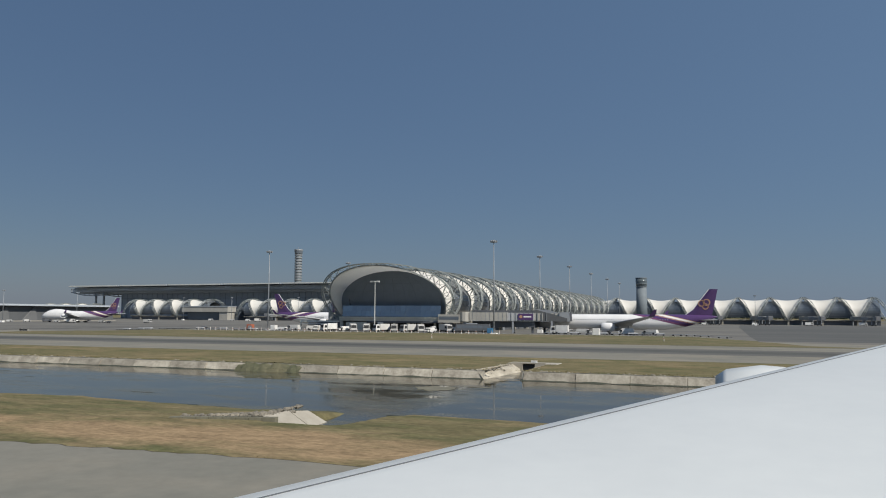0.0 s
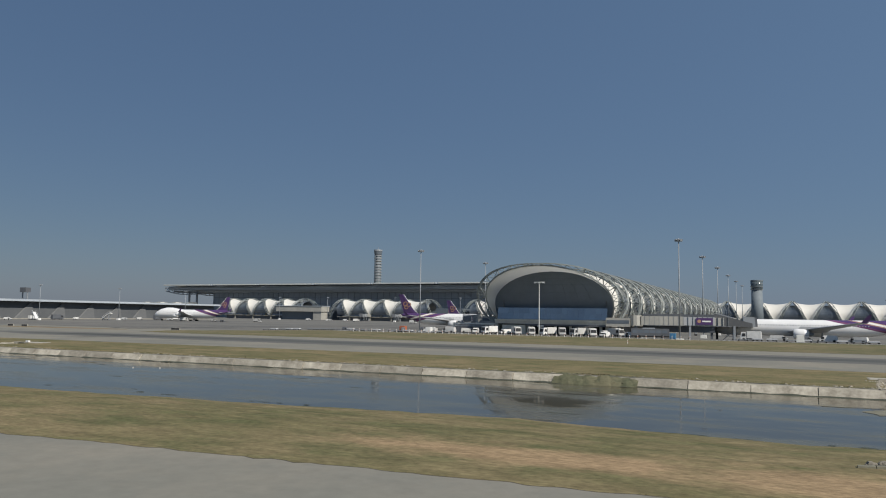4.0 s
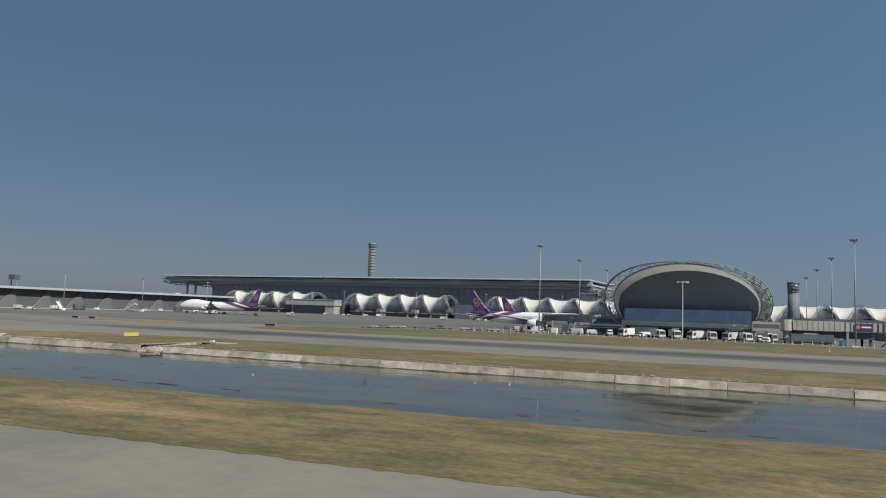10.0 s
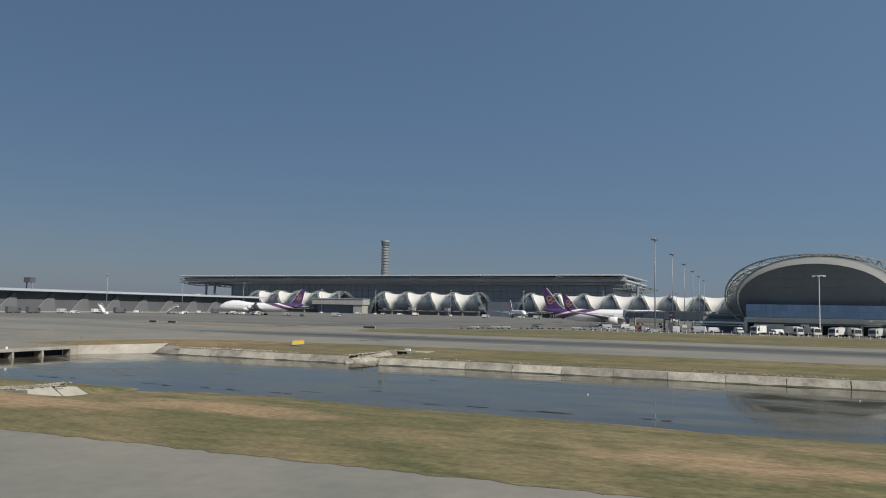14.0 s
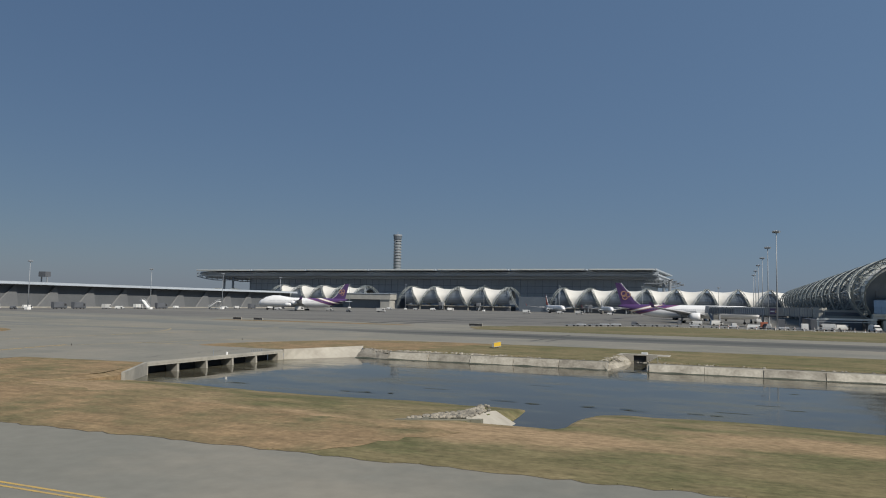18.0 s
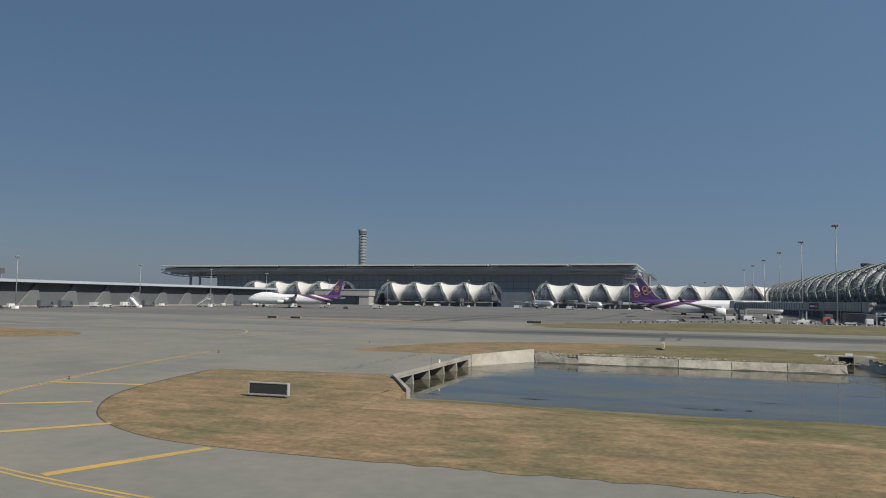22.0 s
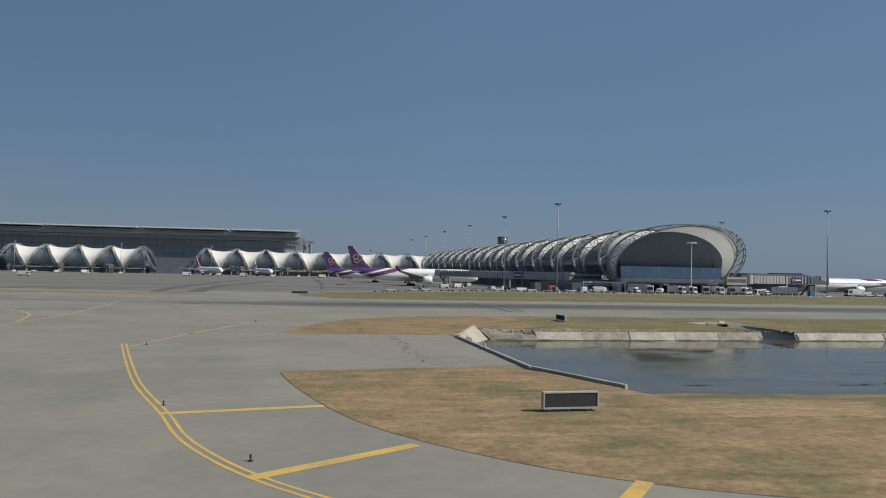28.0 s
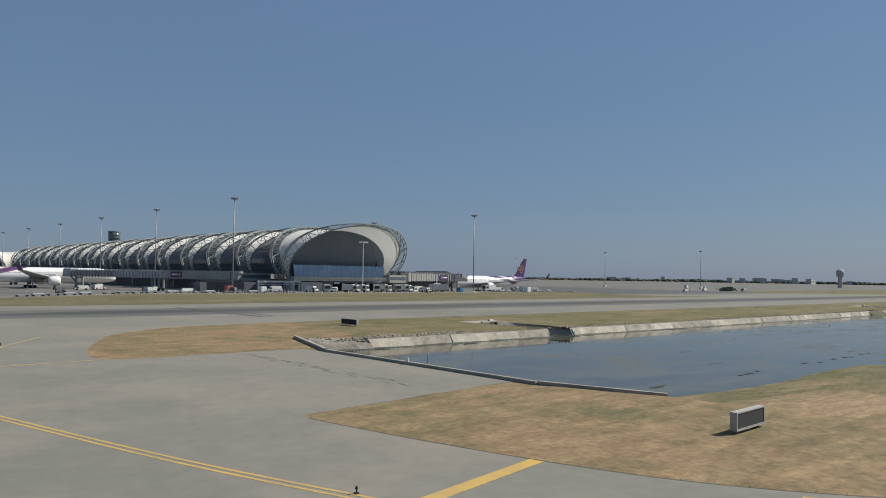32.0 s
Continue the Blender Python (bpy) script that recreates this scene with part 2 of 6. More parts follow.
# much paler than real glass: aerial haze is mixed into the colour
M_HALL = mat("hall_glass", (0.33, 0.38, 0.44), (0.27, 0.315, 0.37), 0.35, big=0.03, fine=0.3)
M_MULL = mat("mullion", (0.11, 0.125, 0.145), rough=0.5)
M_TRUSS = mat("truss_steel", (0.30, 0.325, 0.315), (0.19, 0.21, 0.205), 0.45, big=0.2, fine=1.2)
M_LOUVRE = mat("roof_metal", (0.46, 0.50, 0.53), (0.38, 0.42, 0.45), 0.4, metal=0.2, big=0.05, fine=0.4)
M_PIER2 = mat("pier_panel", (0.13, 0.134, 0.135), (0.108, 0.112, 0.116), 0.6, big=0.1, fine=0.8)
M_PIER = mat("pier_screen", (0.112, 0.118, 0.122), (0.085, 0.09, 0.095), 0.55, big=0.06, fine=0.7, vary=0.2)
M_BEIGE = mat("beige_cladding", (0.40, 0.39, 0.35), (0.31, 0.305, 0.28), 0.6, big=0.15, fine=1.2)
M_PURPLE = mat("purple_paint", (0.085, 0.045, 0.135), (0.07, 0.036, 0.115), 0.3, big=0.3, fine=2)
M_GOLD = mat("gold_paint", (0.46, 0.27, 0.17), (0.38, 0.22, 0.15), 0.35, big=0.3, fine=2)
M_JET = mat("white_gloss_paint", (0.80, 0.80, 0.79), (0.72, 0.72, 0.71), 0.25, big=0.3, fine=2)
M_JGREY = mat("light_grey_paint", (0.42, 0.43, 0.44), (0.34, 0.35, 0.36), 0.35, big=0.3, fine=2)
M_RED = mat("red_paint", (0.55, 0.05, 0.04), (0.45, 0.04, 0.03), 0.35, big=0.4, fine=2)
M_ORANGE = mat("orange_paint", (0.42, 0.14, 0.08), (0.34, 0.11, 0.06), 0.5, big=0.4, fine=2)
M_YELLOW = mat("yellow_marking", (0.56, 0.36, 0.075), (0.38, 0.27, 0.11), 0.85, big=0.5, fine=3, world_space=True)
M_YSIGN = mat("yellow_panel", (0.70, 0.46, 0.04), (0.62, 0.40, 0.04), 0.5, big=0.4, fine=2)
M_BLUE = mat("blue_paint", (0.06, 0.20, 0.36), (0.05, 0.16, 0.30), 0.4, big=0.4, fine=2)
M_GREEN = mat("cab_glass", (0.10, 0.125, 0.135), (0.08, 0.10, 0.11), 0.2, big=0.3, fine=1)
M_RUBBER = mat("rubber", (0.02, 0.02, 0.02), rough=0.85)
M_LAMP = mat("lamp_glass", (0.55, 0.56, 0.56), rough=0.25)
# leaf green, lightened and greyed in part for distance haze
M_LEAF = ground_mat("tree_foliage", [(0.075, 0.09, 0.07), (0.09, 0.10, 0.08), (0.06, 0.075, 0.06)], (0.02, 0.05, 0.6))
M_SILT = mat("pale_silt", (0.20, 0.19, 0.14), (0.12, 0.115, 0.085), 0.9, big=0.5, fine=2.5, bump=0.3, world_space=True)
M_ALGA = mat("green_algae", (0.06, 0.066, 0.045), (0.04, 0.046, 0.034), 0.7, big=0.5, fine=2.5, world_space=True)
M_TUFT = mat("tuft_grass", (0.24, 0.20, 0.09), (0.15, 0.15, 0.055), 0.9, big=0.4, fine=2.0, world_space=True)
M_FAR = mat("pale_render", (0.45, 0.45, 0.44), (0.38, 0.38, 0.37), 0.8, big=0.02, fine=0.2)
M_END = mat("end_glass", (0.15, 0.188, 0.24), (0.125, 0.16, 0.205), 0.3, big=0.1, fine=0.4)
M_ENDBAR = mat("end_mullion", (0.136, 0.17, 0.216), rough=0.5)
M_FADED = mat("faded_marking", (0.42, 0.31, 0.13), (0.25, 0.225, 0.16), 0.9, big=0.3, fine=1.5, world_space=True)
M_REED = ground_mat("bank_reeds", [(0.115, 0.115, 0.072), (0.145, 0.135, 0.085), (0.088, 0.094, 0.058)], (0.2, 0.6, 2.0))
M_VAN = mat("dusty_white_paint", (0.60, 0.60, 0.58), (0.46, 0.46, 0.44), 0.5, big=0.5, fine=3, vary=0.3)
# soffit colour raised too, for haze over the distant canopy
M_SOFFIT = mat("soffit_metal", (0.42, 0.46, 0.50), (0.35, 0.385, 0.42), 0.6, big=0.03, fine=0.3)
M_TOWER = mat("slate_cladding", (0.17, 0.20, 0.22), (0.13, 0.155, 0.175), 0.75, big=0.05, fine=0.4)
M_CREAM = mat("cream_wall", (0.66, 0.64, 0.56), (0.52, 0.50, 0.44), 0.7, big=0.2, fine=1.2)
M_WING = mat("wing_paint", (0.65, 0.675, 0.665), (0.605, 0.63, 0.625), 0.35, big=0.35, fine=3.0)


def let_through(m, share, colour):
    """Lets some light through a thin fabric."""
    n, l = m.node_tree.nodes, m.node_tree.links
    tr, mix, out = n.new("ShaderNodeBsdfTranslucent"), n.new("ShaderNodeMixShader"), n["Material Output"]
    tr.inputs["Color"].default_value = (*colour, 1)
    mix.inputs["Fac"].default_value = share
    l.new(n["Principled BSDF"].outputs[0], mix.inputs[1])
    l.new(tr.outputs[0], mix.inputs[2])
    l.new(mix.outputs[0], out.inputs["Surface"])


let_through(M_MEMB, 0.22, (0.80, 0.82, 0.80))


def livery_mat(L, zc, R):
    """White hull whose slanting magenta, gold and purple bands sweep to the tail."""
    m = mat("airliner_livery", (0.80, 0.80, 0.79), (0.72, 0.72, 0.71), 0.25, big=0.3, fine=2)
    n, l = m.node_tree.nodes, m.node_tree.links
    p = n["Principled BSDF"]
    base = p.inputs["Base Color"].links[0].from_socket
    tc, xyz = n.new("ShaderNodeTexCoord"), n.new("ShaderNodeSeparateXYZ")
    l.new(tc.outputs["Object"], xyz.inputs[0])

    def line(sock, mul, add):
        q = n.new("ShaderNodeMath")
        q.operation = 'MULTIPLY_ADD'
        l.new(sock, q.inputs[0])
        q.inputs[1].default_value = mul
        if isinstance(add, float):
            q.inputs[2].default_value = add
        else:
            l.new(add, q.inputs[2])
        return q.outputs[0]
    u = line(xyz.outputs["Z"], 0.19 / R, line(xyz.outputs["X"], 1 / L, 1.0 - 0.19 * zc / R))
    ramp = n.new("ShaderNodeValToRGB")
    ramp.color_ramp.interpolation = 'CONSTANT'
    e = ramp.color_ramp.elements
    pu, ma, go = (0.085, 0.045, 0.135, 1), (0.17, 0.065, 0.14, 1), (0.46, 0.30, 0.19, 1)
    e[0].position, e[0].color = 0.0, pu
    e[1].position, e[1].color = 0.735, ma
    for pos, c in ((0.775, pu), (0.838, go), (0.848, ma), (0.856, (0.74, 0.72, 0.68, 1)), (0.900, go), (0.912, pu)):
        k = e.new(pos)
        k.color = c
    l.new(u, ramp.inputs[0])
    band, mix = n.new("ShaderNodeMath"), n.new("ShaderNodeMix")
    band.operation = 'GREATER_THAN'
    band.inputs[1].default_value = 0.735
    l.new(u, band.inputs[0])
    mix.data_type = 'RGBA'
    l.new(band.outputs[0], mix.inputs["Factor"])
    l.new(base, mix.inputs["A"])
    l.new(ramp.outputs["Color"], mix.inputs["B"])
    l.new(mix.outputs["Result"], p.inputs["Base Color"])
    return m


def water_mat():
    m = bpy.data.materials.new("canal_water")
    m.use_nodes = True
    n, l = m.node_tree.nodes, m.node_tree.links
    p = n["Principled BSDF"]
    geo, mp = n.new("ShaderNodeNewGeometry"), n.new("ShaderNodeMapping")
    mp.inputs["Scale"].default_value = (0.5, 1.3, 1)
    l.new(geo.outputs["Position"], mp.inputs["Vector"])
    a, b = n.new("ShaderNodeTexNoise"), n.new("ShaderNodeTexNoise")
    a.inputs["Scale"].default_value, b.inputs["Scale"].default_value = 0.05, 1.6
    a.inputs["Detail"].default_value = 5
    b.inputs["Detail"].default_value = 3
    for q in (a, b):
        l.new(mp.outputs[0], q.inputs["Vector"])
    r = n.new("ShaderNodeMapRange")
    r.inputs["From Min"].default_value, r.inputs["From Max"].default_value = 0.4, 0.65
    r.inputs["To Min"].default_value, r.inputs["To Max"].default_value = 0.015, 0.08
    l.new(a.outputs["Fac"], r.inputs["Value"])
    # drifting film of algae and dust dulls the surface in long patches
    f, fr, fa = n.new("ShaderNodeTexNoise"), n.new("ShaderNodeMapRange"), n.new("ShaderNodeMath")
    f.inputs["Scale"].default_value, f.inputs["Detail"].default_value, f.inputs["Roughness"].default_value = 0.17, 8, 0.66
    l.new(mp.outputs[0], f.inputs["Vector"])
    fr.inputs["From Min"].default_value, fr.inputs["From Max"].default_value = 0.44, 0.64
    l.new(f.outputs["Fac"], fr.inputs["Value"])
    fa.operation = 'MULTIPLY_ADD'
    l.new(fr.outputs["Result"], fa.inputs[0])
    fa.inputs[1].default_value = 0.2
    l.new(r.outputs["Result"], fa.inputs[2])
    l.new(fa.outputs[0], p.inputs["Roughness"])
    mix = n.new("ShaderNodeMix")
    mix.data_type = 'RGBA'
    mix.inputs["A"].default_value, mix.inputs["B"].default_value = (0.058, 0.053, 0.038, 1), (0.112, 0.108, 0.074, 1)
    l.new(fr.outputs["Result"], mix.inputs["Factor"])
    l.new(mix.outputs["Result"], p.inputs["Base Color"])
    p.inputs["IOR"].default_value = 1.33
    p.inputs["Specular IOR Level"].default_value = 0.28
    bp = n.new("ShaderNodeBump")
    bp.inputs["Strength"].default_value, bp.inputs["Distance"].default_value = 0.022, 0.05
    l.new(b.outputs["Fac"], bp.inputs["Height"])
    l.new(bp.outputs["Normal"], p.inputs["Normal"])
    return m


M_WATER = water_mat()

# ---- mesh tools ----
class MB:
    """Gathers vertices and faces of one part."""
    def __init__(self):
        self.v, self.f, self.mi = [], [], []

    def add(self, verts, faces, mi=0):
        o = len(self.v)
        self.v += [tuple(p) for p in verts]
        self.f += [tuple(i + o for i in q) for q in faces]
        self.mi += [mi] * len(faces)
        return self

    def box(self, x0, y0, z0, x1, y1, z1, top=None, mi=0):
        """An upright box; top=(dx0, dy0, dx1, dy1) moves its upper edges."""
        a, b, c, d = top or (0, 0, 0, 0)
        v = [(x0, y0, z0), (x1, y0, z0), (x1, y1, z0), (x0, y1, z0),
             (x0 + a, y0 + b, z1), (x1 + c, y0 + b, z1), (x1 + c, y1 + d, z1), (x0 + a, y1 + d, z1)]
        return self.add(v, [(3, 2, 1, 0), (4, 5, 6, 7), (0, 1, 5, 4), (1, 2, 6, 5), (2, 3, 7, 6), (3, 0, 4, 7)], mi)

    def beam(self, p, q, r, n=4, r2=None):
        """A straight bar from p to q."""
        p, q = Vector(p), Vector(q)
        d = (q - p).normalized()
        s = d.cross((0, 0, 1)) if abs(d.z) < 0.95 else d.cross((1, 0, 0))
        s.normalize()
        t = d.cross(s)
        r2 = r if r2 is None else r2
        ring = [(math.cos(2 * math.pi * (i + 0.5) / n), math.sin(2 * math.pi * (i + 0.5) / n)) for i in range(n)]
        v = [p + (s * a + t * b) * r for a, b in ring] + [q + (s * a + t * b) * r2 for a, b in ring]
        f = [(i, (i + 1) % n, n + (i + 1) % n, n + i) for i in range(n)]
        return self.add(v, f + [tuple(range(n))[::-1], tuple(range(n, 2 * n))])

    def pipe(self, pts, r, n=4):
        for a, b in zip(pts, pts[1:]):
            self.beam(a, b, r, n)
        return self

    def grid(self, rows, closed=False, mi=0):
        """A sheet through equal rows of points."""
        w = len(rows[0])
        f = []
        for j in range(len(rows) - 1):
            for i in range(w if closed else w - 1):
                k = (i + 1) % w
                f.append((j * w + i, j * w + k, (j + 1) * w + k, (j + 1) * w + i))
        return self.add([p for r in rows for p in r], f, mi)

    def mesh(self, name, mats, smooth=False):
        me = bpy.data.meshes.new(name)
        me.from_pydata(self.v, [], self.f)
        for m in (mats if isinstance(mats, (list, tuple)) else [mats]):
            me.materials.append(m)
        if any(self.mi):
            me.polygons.foreach_set("material_index", self.mi)
        if smooth:
            me.polygons.foreach_set("use_smooth", [True] * len(me.polygons))
        me.update()
        return me


def part(name, mb, material, parent, label="", smooth=False):
    ob = new(name, mb.mesh(name, material, smooth))
    ob.parent = parent
    if label:
        ob["label"] = label
    return ob


def piece(name, me, parent, m):
    ob = new(name, me)
    ob.parent = parent
    ob.matrix_basis = m
    return ob


def thing(name, label, category, group="", kind="", at=None):
    ob = new(name)
    ob.empty_display_size = 0.5
    if at is not None:
        ob.matrix_basis = at
    return tagged(ob, label, category, group, kind)


def solid(name, mb, material, label, category, group="", kind="", at=None, smooth=False):
    ob = new(name, mb.mesh(name, material, smooth))
    if at is not None:
        ob.matrix_basis = at
    return tagged(ob, label, category, group, kind)


def jag(a, b, step=1.2, amp=0.14, seed=0):
    """Points from a to b with a ragged line, without b."""
    n = max(1, int(math.dist(a, b) / step))
    rnd = random.Random(seed + int(a[0] * 7 + a[1] * 13))
    dx, dy = (b[0] - a[0]) / n, (b[1] - a[1]) / n
    k = math.hypot(dx, dy) or 1
    out = []
    for i in range(n):
        o = rnd.uniform(-amp, amp) if i else 0
        out.append((a[0] + dx * i - dy / k * o, a[1] + dy * i + dx / k * o))
    return out


def smooth_line(pts, n=6):
    """A rounded open line through the points."""
    out = []
    for i in range(len(pts) - 1):
        p0, p1, p2, p3 = pts[max(i - 1, 0)], pts[i], pts[i + 1], pts[min(i + 2, len(pts) - 1)]
        for k in range(n):
            t = k / n
            out.append(tuple(0.5 * (2 * p1[c] + (p2[c] - p0[c]) * t + (2 * p0[c] - 5 * p1[c] + 4 * p2[c] - p3[c]) * t * t
                                    + (3 * p1[c] - p0[c] - 3 * p2[c] + p3[c]) * t ** 3) for c in range(2)))
    return out + [tuple(pts[-1])]


def flat(name, outline, z, material, label, category, skirt=0.0):
    mb = MB()
    mb.add([(x, y, z) for x, y in outline], [tuple(range(len(outline)))])
    if skirt:
        n = len(outline)
        mb.add([(x, y, z) for x, y in outline] + [(x, y, z - skirt) for x, y in outline],
               [(i, (i + 1) % n, n + (i + 1) % n, n + i) for i in range(n)])
    return solid(name, mb, material, label, category, kind="structure")


def strip(mb, pts, width, z):
    """A painted line of even width along pts."""
    L, R = [], []
    for i, p in enumerate(pts):
        a, b = pts[max(i - 1, 0)], pts[min(i + 1, len(pts) - 1)]
        dx, dy = b[0] - a[0], b[1] - a[1]
        k = math.hypot(dx, dy) or 1
        L.append((p[0] - dy / k * width / 2, p[1] + dx / k * width / 2, z))
        R.append((p[0] + dy / k * width / 2, p[1] - dx / k * width / 2, z))
    mb.grid([R, L])

# ---- ground, canal and pavements ----
CX0, CX1, CY0, CY1, WZ = -252.2, 640.0, 60.0, 118.6, -1.15
NOTCH = [(-38.4, -33.2, CY1, 132.6), (-207.3, -202.2, CY1, 132.2), (CX0, -240.0, CY1, 124.0)]
CHANNELS = [(-36.2, 67.3), (-204.2, 61.2)]


def build_ground():
    xs = sorted({-4800.0, 4800.0, CX0, CX1} | {c for h in NOTCH for c in h[:2]})
    ys = sorted({-2500.0, 4800.0, CY0, CY1} | {c for h in NOTCH for c in h[2:]})
    mb = MB()
    for a, b in zip(xs, xs[1:]):
        for c, d in zip(ys, ys[1:]):
            x, y = (a + b) / 2, (c + d) / 2
            if (CX0 < x < CX1 and CY0 < y < CY1) or any(h[0] < x < h[1] and h[2] < y < h[3] for h in NOTCH):
                continue
            mb.add([(a, c, 0), (b, c, 0), (b, d, 0), (a, d, 0)], [(0, 1, 2, 3)])
    solid("ground", mb, M_GRASS, "flat airfield ground with dry olive grass", "ground", kind="structure")


build_ground()

# canal bed, near grass bank and water
mb = MB()
mb.add([(CX0 - 2.8, CY0, -2.6), (CX1, CY0, -2.6), (CX1, 134, -2.6), (CX0 - 2.8, 134, -2.6)], [(0, 1, 2, 3)])
solid("canal_bed", mb, M_MUD, "dark muddy bed of the canal", "canal bed", kind="structure")
rnd = random.Random(4)


def bank_z(x, y):
    """Height of the near grass bank, with the inlet channels cut into it."""
    push = noise.noise((x * 0.05, 3.1, 0)) * 1.8 + noise.noise((x * 0.35, 9.1, 0)) * 0.5 + 4.2 * min(1, max(0, (x + 112) / 25))
    z = float(np.interp(y - push * min(1, max(0, (y - 64) / 11)), (64.0, 67.0, 71.0, 75.6, 76.6, 79.5), (0.0, -0.16, -0.52, -1.02, -1.22, -2.2)))
    z += noise.noise((x * 0.5, y * 0.7, 4.0)) * 0.07 * min(1, max(0, (y - 61) / 3))
    for cx, head in CHANNELS:
        s = min(1, max(0, (abs(x - cx) - 1.7) / 1.7))
        s = s * s * (3 - 2 * s)
        z += (min(z, -1.7) - z) * (1 - s) * min(1, max(0, (y - head) / 1.8))
    return z


xs = sorted({CX0 + 2.2 * i for i in range(int((CX1 - CX0) / 2.2) + 1)} | {cx + 0.35 * k for cx, head in CHANNELS for k in range(-16, 17)})
rows = [[(x, y, bank_z(x, y)) for x in xs] for y in range(60, 88)]
solid("canal_bank_grass", MB().grid(rows), M_GRASS, "sloping grass bank of the canal", "bank", kind="structure")
solid("water", MB().add([(CX0 - 1.7, 60, WZ), (CX1, 60, WZ), (CX1, 134, WZ), (CX0 - 1.7, 134, WZ)], [(0, 1, 2, 3)]), M_WATER,
      "dark still canal water with faint ripples", "water", kind="structure")

# far bank: sloping concrete slabs with stones along the top
bank = thing("canal_bank", "pale stained concrete slabs lining the canal", "canal bank", kind="structure")
slab_mesh = [MB().box(-3.39, -1.9, -0.1, 3.39, 0.0, 0.12, (0.03, 0.04, -0.03, -0.04)).mesh("slab", M_SLAB),
             MB().box(-3.39, -1.8, -0.1, 3.39, 0.05, 0.15, (0.05, 0.0, -0.02, -0.09)).mesh("slab", M_SLAB),
             MB().box(-3.39, -1.95, -0.1, 3.39, -0.02, 0.1, (0.02, 0.06, -0.04, 0.0)).mesh("slab", M_SLAB)]
for a, b in ((-240.0, NOTCH[1][0] - 0.2), (NOTCH[1][1] + 0.2, -76.4), (-67.6, NOTCH[0][0] - 0.2), (NOTCH[0][1] + 0.2, 330.0)):
    n = round((b - a) / 6.8)
    for i in range(n):
        w = (b - a) / n
        piece("slab", slab_mesh[rnd.randrange(3)], bank, pose(a + w * (i + 0.5), CY1 - 0.06 + rnd.uniform(-0.05, 0.05), -0.17 + rnd.uniform(-0.06, 0.05), 57 + rnd.uniform(-4, 3), rnd.uniform(-0.8, 0.8), rnd.uniform(-0.7, 0.7))
              @ Matrix.Diagonal((w / 6.82, 1, 1, 1)))
mb = MB()
for a, b in ((-240, NOTCH[1][0]), (NOTCH[1][1], NOTCH[0][0]), (NOTCH[0][1], 636)):
    xx = [a + (b - a) * k / 20 for k in range(21)]
    mb.grid([[(q, CY1 + 0.06, 0.012) for q in xx], [(q, CY1 - 0.05, -0.2) for q in xx], [(q, CY1 - 0.55, -1.0) for q in xx], [(q, CY1 - 1.5, -2.6) for q in xx]])
part("backing", mb, M_CONC, bank)


def stone(mb, x, y, z, s, rnd):
    """A rough six-sided stone."""
    n = 6
    rings = []
    for k, (h, w) in enumerate(((-0.4, 0.7), (0.1, 1.0), (0.55, 0.55))):
        rings.append([(x + math.cos(a * 2 * math.pi / n) * s * w * rnd.uniform(0.7, 1.2), y + math.sin(a * 2 * math.pi / n) * s * w * rnd.uniform(0.7, 1.2), z + s * h * rnd.uniform(0.8, 1.2)) for a in range(n)])
    mb.grid(rings, True)
    o = len(mb.v)
    mb.f.append(tuple(range(o - n, o)))
    mb.mi.append(0)


mb = MB()
for i in range(1100):
    x = rnd.uniform(-239, 60)
    if abs(noise.noise((x * 0.06, 1.7, 0))) < 0.10 and rnd.random() < 0.8:
        continue
    stone(mb, x, CY1 + 0.25 + abs(rnd.gauss(0, 0.6)), -0.05, 0.05 + 0.22 * rnd.random() ** 2.2, rnd)
for i in range(260):
    stone(mb, rnd.uniform(-239.5, -222), CY1 + 0.2 + rnd.uniform(0, 2.2), -0.04, 0.08 + 0.26 * rnd.random() ** 2, rnd)
solid("bank_stones", mb, M_ROCK, "loose grey stones along the top of the canal bank", "stones", kind="stuff")

mb = MB()
for a, b in ((-245.4, NOTCH[1][0]), (NOTCH[1][1], NOTCH[0][0]), (NOTCH[0][1], 200.0)):
    n = int((b - a) / 0.7)
    qs = [a + (b - a) * k / n for k in range(n + 1)]
    mb.grid([[(q, CY1 - 0.80 + 0.03 * noise.noise((q, 1, 0)), WZ + 0.11 + 0.12 * noise.noise((q * 0.4, 5, 0))) for q in qs],
             [(q, CY1 - 1.06, WZ + 0.03) for q in qs], [(q, CY1 - 1.35 - 0.5 * max(0, noise.noise((q * 0.3, 8, 0))), WZ + 0.006) for q in qs]])
solid("waterline_algae", mb, M_ALGA, "dark wet algae along the foot of the canal slabs", "algae", kind="stuff")

